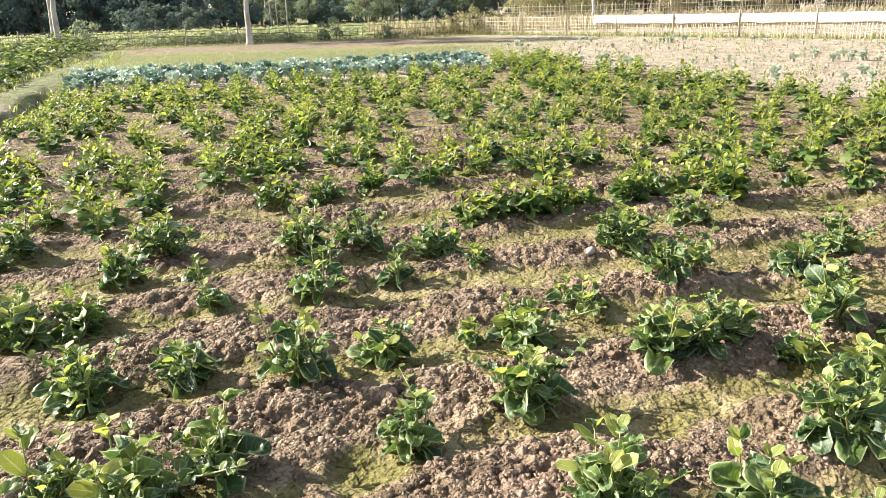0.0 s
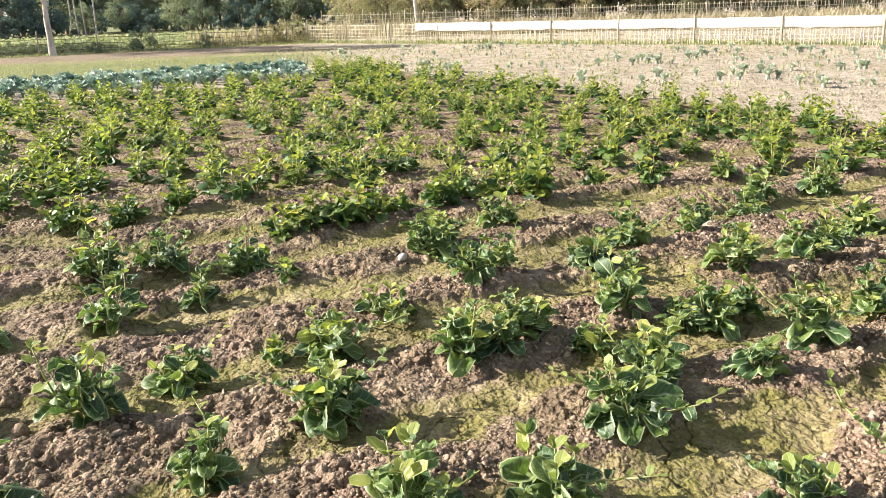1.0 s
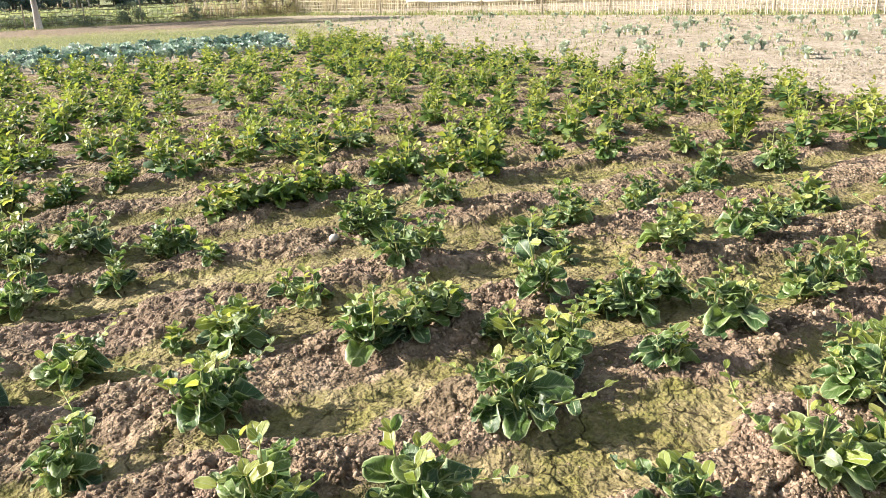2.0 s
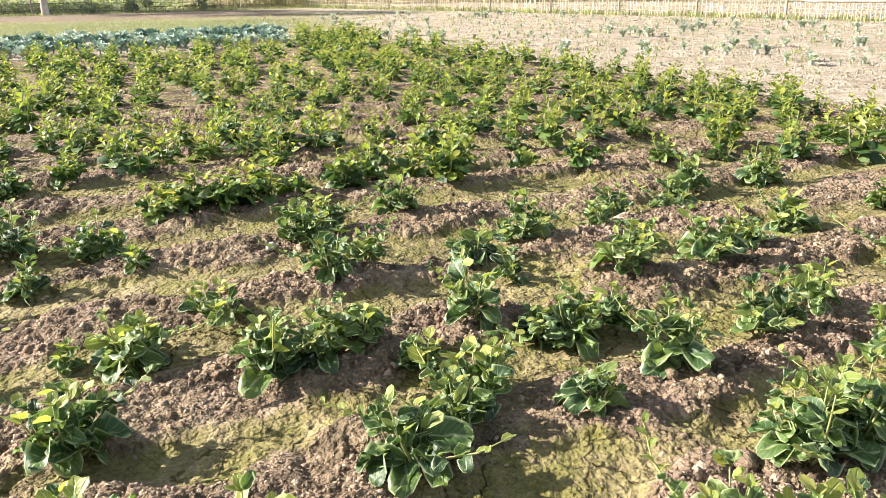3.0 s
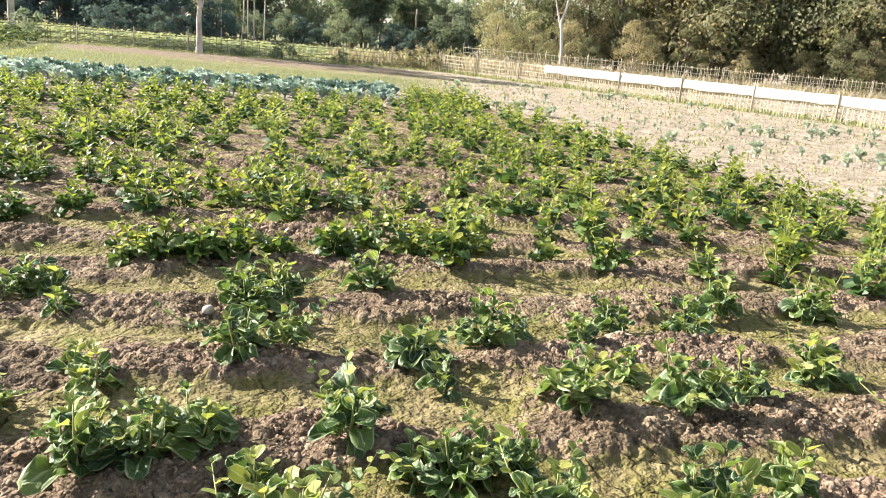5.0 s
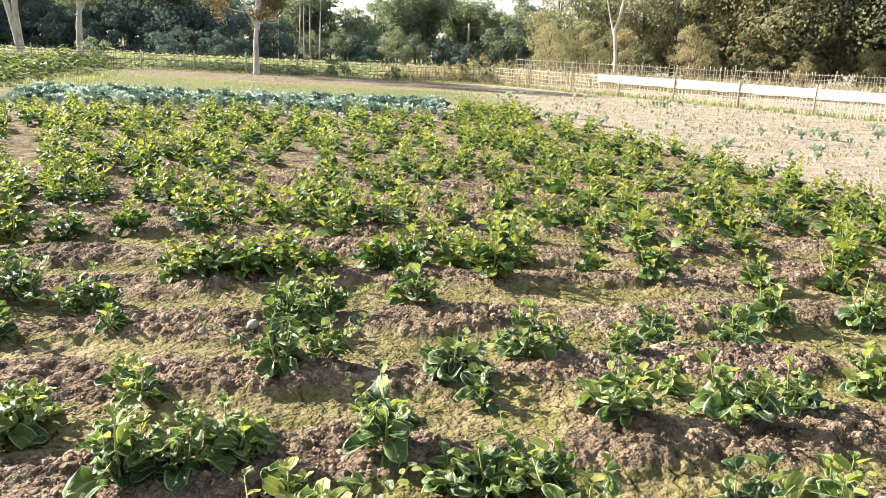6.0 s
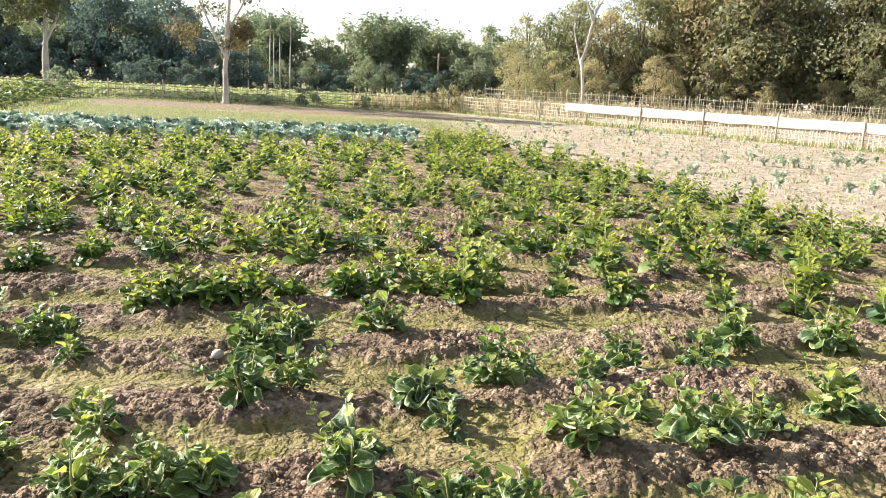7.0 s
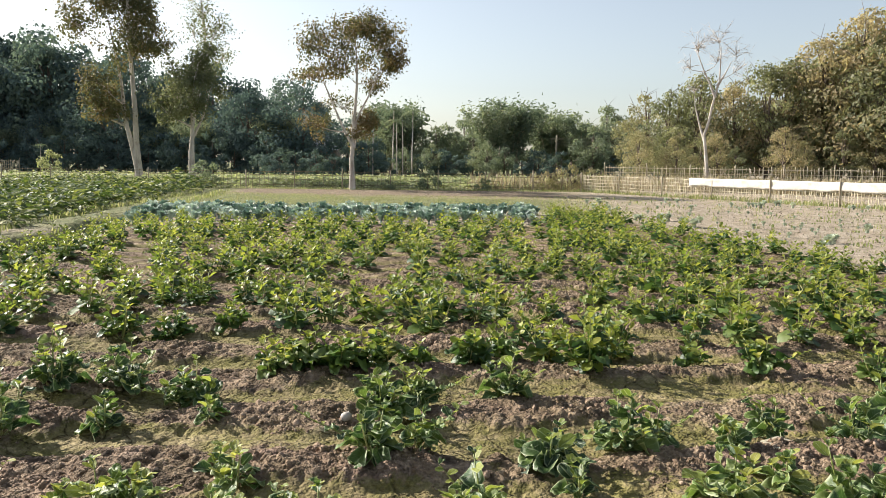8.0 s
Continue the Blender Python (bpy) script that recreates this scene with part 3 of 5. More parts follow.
def grow(rng, width, height, lush=1.0, broad=1.0, ripe=0.76):
    """Stems and leaves of one spinach plant: ([(points, radii)], [(pose, old?)])."""
    stems, leaves = [], []
    r = width / 2
    count = max(2, int(round((2.0 + 9.5 * width) * rng.uniform(0.85, 1.15))))
    big = min(0.104, 0.052 + 0.16 * width) * broad
    for k in range(count):
        az = k * 2.4 + rng.uniform(-0.5, 0.5)
        q = math.sqrt((k + 0.3) / count) * rng.uniform(0.75, 1.0)
        reach = r * 0.88 * q
        top = height * (1.0 - 0.5 * q * q) * rng.uniform(0.7, 1.1)
        shoot = rng.random() < 0.12
        if shoot:
            top = height * rng.uniform(0.95, 1.2)
        bend = rng.uniform(-0.7, 0.7)
        pts = []
        for t in (0, 0.25, 0.5, 0.75, 1.0):
            a = az + bend * t
            pts.append((math.cos(a) * reach * t ** 0.7, math.sin(a) * reach * t ** 0.7, top * t ** 1.2 - 0.02))
        stems.append((pts, [0.0055, 0.005, 0.0045, 0.0035, 0.0018]))
        n = max(3, int(round(rng.uniform(6.0, 8.4) * lush * (0.55 + 1.4 * min(width, 0.35)))))
        for i in range(n):
            t = min(1.0, 0.18 + 0.82 * (i + rng.uniform(0.1, 0.9)) / n)
            la = az + i * 2.4 + rng.uniform(-0.4, 0.4)
            size = big * (1 - 0.5 * t ** 2.2) * rng.uniform(0.6, 1.25)
            rise = 0.2 + 0.9 * t ** 1.4 + rng.uniform(-0.5, 0.6)
            way = Vector((math.cos(la), math.sin(la), rise))
            leaves.append((aim_leaf(along(pts, t) + way.normalized() * 0.018, way, size, rng.uniform(-0.95, 0.95)), t < (ripe if not shoot else 0.5)))
        tip = Vector(pts[4])
        for i in range(3 if rng.random() < 0.6 else 2):
            la = i * 1.6 + rng.uniform(0, 1)
            leaves.append((aim_leaf(tip, (math.cos(la), math.sin(la), 0.9), 0.042 * rng.uniform(0.7, 1.3), 0.0), False))
    for k in range(int(2 + 7 * width)):
        la = rng.uniform(0, 6.28)
        at = Vector((math.cos(la) * r * 0.35, math.sin(la) * r * 0.35, height * rng.uniform(0.08, 0.3)))
        leaves.append((aim_leaf(at, (math.cos(la), math.sin(la), rng.uniform(-0.2, 0.5)), big * rng.uniform(0.9, 1.3), rng.uniform(-0.5, 0.5)), True))
    for _ in range((width > 0.22) * int(rng.random() < 0.75) + (width > 0.3) * int(rng.random() < 0.6)):
        # a runner that trails over the soil and lifts its tip
        az, reach = rng.uniform(0, 6.28), r + rng.uniform(0.05, 0.22)
        bend = rng.uniform(-0.8, 0.8)
        pts = [(math.cos(az + bend * t) * reach * t, math.sin(az + bend * t) * reach * t, 0.03 + 0.09 * math.sin(2.2 * t) + 0.10 * t ** 4) for t in (0, 0.25, 0.5, 0.75, 1.0)]
        stems.append((pts, [0.005, 0.0045, 0.004, 0.003, 0.0016]))
        for i in range(9):
            t = 0.3 + 0.7 * i / 8
            la = az + bend + (1.2 if i % 2 else -1.2) + rng.uniform(-0.4, 0.4)
            leaves.append((aim_leaf(along(pts, t), (math.cos(la), math.sin(la), rng.uniform(0.2, 1.0)), 0.062 * (1 - 0.5 * t) * rng.uniform(0.8, 1.3), rng.uniform(-0.4, 0.4)), t < 0.6))
    return stems, leaves


LABEL_BIG = "bushy green leafy spinach plant growing on a soil ridge"
LABEL_SMALL = "small yellow-green spinach seedling sprouting from the soil"
SPINACH = "spinach plants in the field"


def stem_mesh(stems):
    soup = Soup()
    for pts, rad in stems:
        tube(soup, pts, rad, 5)
    return soup.mesh("stem", STEM)


def leafy_plant(x, y, width, rng, single=True):
    """A spinach plant; single: its leaves are all meshes of their own."""
    width = width * 1.03
    height = min(0.32, 0.065 + 0.60 * width) * (1.15 if width > 0.44 else 1.0) * rng.uniform(0.85, 1.15)
    m = pose(x, y, ground_z(x, y) - 0.005, rng.uniform(-4, 4), rng.uniform(-4, 4), 0)
    plant = thing("spinach_plant", LABEL_BIG if width > 0.2 else LABEL_SMALL, "spinach plant", SPINACH, m)
    stems, leaves = grow(rng, width, height, 1.9 if width > 0.44 else 1.0, 0.9 if width > 0.44 else 1.0)
    part("stem", stem_mesh(stems), plant)
    if not single:
        if width > 0.44:
            leaves = [(lm, old and rng.random() < 0.45) for lm, old in leaves]
        old, young = foliage(leaves, OLD_SHAPES, YOUNG_SHAPES, rng)
        part("lower_leaves", old.mesh("lower_leaves", OLD_LEAF), plant)
        part("young_leaves", young.mesh("young_leaves", YOUNG_LEAF), plant)
        return plant
    for lm, old in leaves:
        old = old or (width > 0.15 and rng.random() < 0.2)
        me = OLD_MESHES[rng.integers(0, 4)] if old else YOUNG_MESHES[rng.integers(0, 2)]
        ob = new("leaf", me)
        ob.parent = plant
        ob.matrix_basis = lm
    return plant


def foliage(leaves, shapes_old, shapes_young, rng):
    old, young = Soup(), Soup()
    for lm, is_old in leaves:
        v, f = (shapes_old if is_old else shapes_young)[rng.integers(0, len(shapes_old if is_old else shapes_young))]
        a = np.array(lm)
        (old if is_old else young).add(v @ a[:3, :3].T + a[:3, 3], f)
    return old, young


def spinach_variant(width, height, rng):
    stems, leaves = grow(rng, width, height * 1.22, 1.2, 0.95, 0.6)
    old, young = foliage(leaves, THIN_OLD, THIN_YOUNG, rng)
    return stem_mesh(stems), old.mesh("lower_leaves", OLD_LEAF), young.mesh("young_leaves", YOUNG_LEAF)


# the plants that stand nearest, ridge by ridge: x, y, width
ROW_A = [(-2.53, 2.23, .35), (-2.21, 2.18, .37), (-1.99, 2.37, .30), (-1.34, 2.48, .22), (-.77, 2.03, .32), (-.35, 1.98, .37), (.10, 2.31, .33), (.30, 2.47, .26),
         (.75, 2.46, .20), (.36, 1.72, .22), (.80, 1.74, .26), (1.05, 1.68, .34), (1.25, 2.02, .36), (1.45, 2.08, .34),
         (2.16, 2.60, .32), (2.50, 2.68, .34), (2.80, 2.55, .28)]
ROW_B = [(-2.69, 2.97, .34), (-2.31, 3.08, .28), (-1.82, 3.05, .36), (-1.47, 3.24, .23), (-.92, 2.64, .33), (-.83, 3.29, .28), (-1.08, 3.36, .08), (-.28, 3.01, .32),
         (-.10, 3.05, .26), (.04, 3.15, .26), (.55, 3.23, .30), (.79, 3.08, .22), (.92, 3.03, .30), (1.09, 3.10, .24), (1.19, 2.70, .30), (1.70, 2.86, .34),
         (.42, 2.66, .28), (.27, 2.92, .16), (2.03, 2.98, .2), (2.95, 3.43, .32), (3.18, 3.5, .26)]
ROW_C = [(-3.21, 3.58, .40), (-2.96, 3.75, .34), (-2.39, 3.91, .18), (-1.82, 4.04, .34), (-.47, 3.61, .17), (-.58, 3.70, .12), (-.82, 3.42, .26), (.03, 3.93, .30),
         (.20, 4.06, .22), (.80, 4.06, .29), (.91, 3.81, .16), (1.45, 3.62, .30), (1.76, 4.0, .16), (1.94, 3.65, .37), (2.25, 3.82, .22), (2.78, 4.12, .34),
         (-1.41, 4.24, .18), (3.62, 4.25, .28)]
ROW_D = [(-3.0, 4.45, .32), (-2.58, 4.44, .10), (-2.88, 4.82, .50), (-3.89, 5.04, .38), (-1.99, 4.74, .36), (-1.64, 4.87, .36), (-1.17, 4.74, .36), (-.95, 4.44, .13),
         (-.07, 4.57, .32), (.10, 4.80, .29), (1.15, 4.30, .31), (1.31, 4.48, .18), (1.62, 4.36, .18), (1.90, 4.64, .22), (2.35, 4.68, .33), (2.63, 5.0, .28),
         (3.23, 5.07, .38), (.56, 5.03, .30)]
ROW_E = [(-.92, 5.30, .26), (-.73, 5.38, .30), (-.50, 5.38, .42), (-.25, 5.46, .42), (-.04, 5.56, .26), (.31, 5.62, .30), (1.05, 5.60, .48), (.80, 5.84, .44),
         (1.24, 6.10, .46), (.50, 5.82, .36), (1.78, 6.0, .24), (2.17, 5.78, .34), (2.85, 5.73, .24), (3.63, 6.10, .50), (-2.37, 6.10, .40), (-2.0, 6.20, .32),
         (-1.62, 6.40, .30)]
ROW_F = [(-4.31, 7.19, .46), (-3.81, 6.86, .28), (-3.47, 6.68, .31), (-2.99, 6.70, .30), (-4.66, 6.60, .27), (-1.15, 6.55, .34), (-.36, 6.88, .38), (-.05, 6.95, .42),
         (.23, 7.0, .34), (1.65, 7.30, .30), (2.06, 7.26, .25), (-1.37, 6.90, .30), (-.50, 7.60, .39)]


def plant_field():
    rng = np.random.default_rng(11)
    for row in (ROW_A, ROW_B, ROW_C, ROW_D, ROW_E):
        for x, y, w in row:
            plant = leafy_plant(x, y, w, rng, y < 5.2)
            if (x, y) == (.10, 2.31):
                big = new("leaf", OLD_MESHES[0])
                big.parent = plant
                big.matrix_basis = aim_leaf((0.04, -0.02, 0.11), (1.0, -0.45, 0.12), 0.14, 0.5)
                tagged(big, "very large pale grey-green leaf")
    variants = [(w, spinach_variant(w, h, rng)) for w, h in ((.24, .22), (.28, .25), (.30, .30), (.34, .27), (.36, .31), (.38, .26), (.42, .30), (.30, .22), (.26, .28), (.44, .33))]
    taken = [p[:2] for row in (ROW_A, ROW_B, ROW_C, ROW_D, ROW_E, ROW_F) for p in row]
    spots = [(x, y, w) for x, y, w in ROW_F]
    for k in range(-4, 40):
        for i in range(-45, 47):
            x = i * 0.32 + rng.uniform(-0.16, 0.16)
            y = RIDGE_0 + (k * 0.72) * RIDGE_GAP + SLOPE * x + rng.normal(0, 0.12)
            w = rng.uniform(0.20, 0.41)
            seen_edge = -3.3 < x < 2.9 + 0.15 * (y - 4)
            if y < 1.5 or (seen_edge and y < 6.45) or (y < 3.0 and abs(x) < 3.6) or float(field_mask(x, y)) < 0.5:
                continue
            if abs(x) > 4 + 0.62 * y or rng.random() < 0.25 or ((np.array(taken) - (x, y)) ** 2).sum(1).min() < 0.085:
                continue
            taken.append((x, y))
            spots.append((x, y, w))
    spots.sort(key=lambda s: s[1])
    faces_of = {me.name: [tuple(p.vertices) for p in me.polygons] for _, three in variants for me in three[1:]}
    far_old, far_young = Soup(), Soup()
    for n, (x, y, w) in enumerate(spots):
        vw, (stems, low, young) = variants[int(np.argmin([abs(v[0] - w) + rng.uniform(0, 0.08) for v in variants]))]
        s = w / vw * rng.uniform(0.95, 1.15)
        m = pose(x, y, ground_z(x, y) - 0.01, rng.uniform(-5, 5), rng.uniform(-5, 5), rng.uniform(0, 360)) @ Matrix.Scale(s, 4)
        if n < 300:
            plant = thing("spinach_plant", LABEL_BIG, "spinach plant", SPINACH, m)
            for name, me in (("stem", stems), ("lower_leaves", low), ("young_leaves", young)):
                part(name, me, plant)
        else:
            a = np.array(m)
            for me, soup in ((low, far_old), (young, far_young)):
                co = np.empty(len(me.vertices) * 3)
                me.vertices.foreach_get("co", co)
                soup.scatter((co.reshape(-1, 3), faces_of[me.name]), a[None, :3])
    if far_old.n:
        rest = thing("spinach_rows", "dense rows of yellow-green leafy spinach farther off", "spinach rows", kind="stuff")
        tagged(part("lower_leaves", far_old.mesh("lower_leaves", OLD_LEAF), rest), kind="stuff")
        tagged(part("young_leaves", far_young.mesh("young_leaves", YOUNG_LEAF), rest), kind="stuff")
    

plant_field()


# ---- stones and fallen leaves ----
def stone(x, y, r, label, name="stone", mat=STONE):
    rng = np.random.default_rng(int(1000 + x * 97 + y * 31))
    v, f = ico(2)
    v = v * (0.85 + 0.3 * value_noise(v[:, :1] * 1.3 + v[:, 2:], v[:, 1:2] * 1.3, int(rng.integers(0, 50)))) * (r, r * 0.85, r * 0.8)
    ob = new(name, mesh_of(name, v.tolist(), f, mat))
    ob.matrix_basis = pose(x, y, ground_z(x, y) + r * 0.45, 0, 0, rng.uniform(0, 360))
    tagged(ob, label, "stone")


stone(-0.24, 4.52, 0.032, "round chalky white stone beside a spinach plant")
stone(1.12, 2.60, 0.032, "grey rounded clod at the foot of a spinach plant", "clod", CLOD)
stone(1.24, 2.58, 0.03, "pale rounded clod at the foot of a spinach plant", "clod", CLOD)
stone(-2.03, 2.98, 0.035, "pale grey clod on the ridge below a plant", "clod", CLOD)


def fallen_leaf(x, y, size, turn):
    v, f = leaf_shape(1, 0.5, 0.25, -0.05, 0.05, 5, 4, seed=31)
    ob = new("fallen_leaf", mesh_of("fallen_leaf", v.tolist(), f, DEAD_LEAF))
    ob.matrix_basis = pose(x, y, ground_z(x, y) + 0.02, 0, 4, turn) @ Matrix.Scale(size, 4)
    tagged(ob, "pale dried leaf lying flat on the soil", "leaf")


fallen_leaf(1.80, 4.47, 0.16, -80)
fallen_leaf(1.86, 4.36, 0.09, 40)


# ---- cabbage bed ----
def cabbage_meshes(rng, scale, mat=CABBAGE):
    """A loose head of upright leaves that grow out of one stem."""
    soup = Soup()
    stem = Soup()
    tube(stem, [(0, 0, -0.03), (0, 0, scale * 0.14), (0, 0, scale * 0.27), (0, 0, scale * 0.4)], [0.02, 0.018, 0.014, 0.008], 6)
    verts, faces, start = [tuple(p) for p in stem.v[0]], [], 0
    for size in stem.sizes[0]:
        faces.append(tuple(int(q) for q in stem.loops[0][start:start + size]))
        start += size
    for k in range(30):
        ring = k / 30
        la = k * 2.4 + rng.uniform(-0.3, 0.3)
        size = scale * (0.52 - 0.18 * ring) * rng.uniform(0.8, 1.2)
        v, f = leaf_shape(1, 0.52, 0.5, 0.16, 0.1, 4, 2, seed=int(rng.integers(0, 99)))
        a = np.array(aim_leaf((0, 0, scale * (0.12 + 0.28 * ring)), (math.cos(la), math.sin(la), 1.0 + 1.8 * ring), size, rng.uniform(-0.4, 0.4)))
        v = v @ a[:3, :3].T + a[:3, 3]
        hub = 6 * (1 + min(2, int(ring * 3))) + int(la / math.tau * 6) % 6
        base = len(verts) - 3
        verts += [tuple(p) for p in v[3:]]
        for q in f:
            q = [hub if i < 3 else base + i for i in q]
            faces.append(tuple(dict.fromkeys(q)))
    soup.add(verts, faces)
    return soup.mesh("cabbage_plant", mat)


def cabbage(meshes, x, y, rng, s, name, label, category, group):
    plant = tagged(new(name, meshes), label, category, group)
    plant.matrix_basis = pose(x, y, ground_z(x, y), 0, 0, rng.uniform(0, 360)) @ Matrix.Scale(s, 4)


def plant_cabbages():
    rng = np.random.default_rng(21)
    kinds = [cabbage_meshes(rng, 0.42) for _ in range(5)]
    for row in range(8):
        for i in range(33):
            x = -11.0 + i * 0.36 + rng.uniform(-0.14, 0.14)
            y = 17.2 + 0.2 * (x + 4) + row * 0.5 + rng.uniform(-0.12, 0.12)
            if rng.random() > 0.04 and x > -6.9 - 0.27 * (y - 11):
                cabbage(kinds[rng.integers(0, 5)], x, y, rng, rng.uniform(0.85, 1.2), "cabbage_plant", "blue-green leafy cabbage plant in a dense bed", "cabbage plant", "cabbages in the bed")
    seeds = [cabbage_meshes(rng, 0.13, SEEDLING) for _ in range(3)]
    made = 0
    while made < 260:
        x, y = rng.uniform(2, 16), rng.uniform(10.5, 30)
        row = round((y + 0.25 * x) / 1.5) * 1.5
        y = row - 0.25 * x + rng.normal(0, 0.15)
        if float(field_mask(x, y)) > 0.1 or y > 40 - 1.446 * (x - 2.9) or (y > 20 and rng.random() < 0.5):
            continue
        cabbage(seeds[rng.integers(0, 3)], x, y, rng, rng.uniform(0.6, 1.3) + 1.1 * (value_noise(x * 0.5, y * 0.5, 70) > 0.6), "cabbage_seedling", "small blue-green cabbage seedling on dusty bare soil", "cabbage seedling", "seedlings in the bare plot")
        made += 1


plant_cabbages()


# ---- weeds and other crops ----
def blades(soup, x, y, z, rng, n, height, spread, broad=0.10):
    for _ in range(n):
        a, b = rng.uniform(0, 6.28), rng.uniform(0, 6.28)
        h = height * rng.uniform(0.5, 1.2)
        w = broad * h
        px, py = x + spread * rng.normal(), y + spread * rng.normal()
        lean = h * rng.uniform(0.1, 0.7)
        tip = (px + lean * math.cos(a), py + lean * math.sin(a), z + h)
        mid = (px + lean * 0.35 * math.cos(a), py + lean * 0.35 * math.sin(a), z + h * 0.6)
        dx, dy = w * math.cos(b), w * math.sin(b)
        soup.add([(px - dx * .6, py - dy * .6, z - 0.02), (px + dx * .6, py + dy * .6, z - 0.02), (mid[0] + dx, mid[1] + dy, mid[2]), (mid[0] - dx, mid[1] - dy, mid[2]), tip], [(0, 1, 2, 3), (3, 2, 4)])


def leaf_heap(soup, x, y, z, rng, n, radius, height, leaf):
    """A mound of small leaves, as a row crop grows."""
    a, q = rng.uniform(0, 6.28, n), rng.random(n) ** 0.5
    h = height * (1 - 0.75 * q * q) * rng.uniform(0.45, 1.1, n)
    at = np.stack([x + radius * q * np.cos(a), y + radius * q * np.sin(a), z + h], 1)
    b = rng.uniform(0, 6.28, n)
    way = np.stack([np.cos(b), np.sin(b), rng.uniform(-0.3, 0.8, n)], 1)
    soup.scatter(LITTLE, aim_many(at, way, leaf * rng.uniform(0.7, 1.3, n), rng.uniform(-0.5, 0.5, n)))


LITTLE = leaf_shape(1, 0.62, 0.4, 0.2, 0.0, 2, 2, seed=3)


def sow():
    rng = np.random.default_rng(33)
    grass = Soup()
    for _ in range(2600):
        x, y = rng.uniform(-13, 3.5), rng.uniform(19.5, 33)
        if y - (20.6 + 0.2 * (x + 4)) < 0.6 or x < -8.6 - 0.27 * (y - 11) or (x > 0.5 and rng.random() < 0.5):
            continue
        blades(grass, x, y, 0, rng, 10, 0.06, 0.25)
    for _ in range(260):
        y = rng.uniform(9, 34)
        x = -7.6 - 0.27 * (y - 11) + rng.choice([-0.6, 0.6]) + rng.normal(0, 0.12)
        blades(grass, x, y, ground_z(x, y), rng, 7, 0.14, 0.1)
    for _ in range(420):
        s = rng.uniform(0, 1)
        x, y = 2.9 + 16 * s, 42 - 1.446 * 16 * s
        blades(grass, x + rng.normal(0, 0.3), y - abs(rng.normal(0, 0.5)), 0, rng, 5, rng.uniform(0.08, 0.24), 0.16)
    for _ in range(420):
        x = rng.uniform(-16, 2.9)
        blades(grass, x, 41.4 + 0.16 * (x - 2.9) + rng.normal(0, 0.3), 0, rng, 6, 0.11, 0.15)
    for _ in range(160):
        x, y = rng.uniform(0.8, 7.5), rng.uniform(9.5, 20)
        if 0.02 < float(field_mask(x, y)) < 0.95:
            blades(grass, x, y, 0, rng, 6, 0.1, 0.12)
    for _ in range(700):
        x, y = rng.uniform(0.5, 15), rng.uniform(10, 34)
        if float(field_mask(x, y)) < 0.3 and y < 40 - 1.446 * (x - 2.9):
            blades(grass, x, y, ground_z(x, y), rng, 6, rng.uniform(0.04, 0.09), 0.12, 0.2)
    tagged(new("weed_grass", grass.mesh("weed_grass", WEED, False)), "short yellow-green weeds and grass tufts", "grass", kind="stuff")
    dry = Soup()
    for _ in range(2600):
        s = rng.uniform(0, 1)
        x = 4 + 34 * s
        y = 47 - 0.35 * (x - 4) + rng.uniform(-1.5, 6)
        blades(dry, x, y, 0, rng, 6, rng.uniform(0.4, 0.9), 0.25, 0.04)
    for _ in range(160):
        x, y = rng.uniform(-3, 3.5), rng.uniform(43, 46)
        blades(dry, x, y, 0, rng, 6, rng.uniform(0.5, 0.9), 0.3, 0.04)
    tagged(new("dry_weeds", dry.mesh("dry_weeds", DRY_WEED, False)), "tall brown dried weeds along the far fence", "dry weeds", kind="stuff")
    crop = Soup()
    for row in range(26):
        for i in range(30):
            y = 9 + i * 0.95 + rng.normal(0, 0.15)
            x = -8.75 - 0.27 * (y - 11) - row * 0.9 + rng.normal(0, 0.12)
            if x < -5 - 0.72 * y:
                continue
            leaf_heap(crop, x, y, 0, rng, 60 if row < 2 else 42, 0.44, (0.85 if row < 2 else 0.72) * rng.uniform(0.6, 1.0) * (0.6 + 0.8 * float(value_noise(x * 0.45, y * 0.45, 77))), 0.22)
    tagged(new("leafy_crop", crop.mesh("leafy_crop", CROP)), "dense waist-low leafy green crop in close rows", "crop", kind="stuff")
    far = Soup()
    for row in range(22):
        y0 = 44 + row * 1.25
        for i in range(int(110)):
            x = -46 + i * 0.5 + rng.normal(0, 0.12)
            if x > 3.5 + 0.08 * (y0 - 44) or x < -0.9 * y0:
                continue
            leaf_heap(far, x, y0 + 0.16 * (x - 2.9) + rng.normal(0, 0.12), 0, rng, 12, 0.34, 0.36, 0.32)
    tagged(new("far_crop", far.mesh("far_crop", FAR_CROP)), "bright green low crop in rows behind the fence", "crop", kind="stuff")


sow()


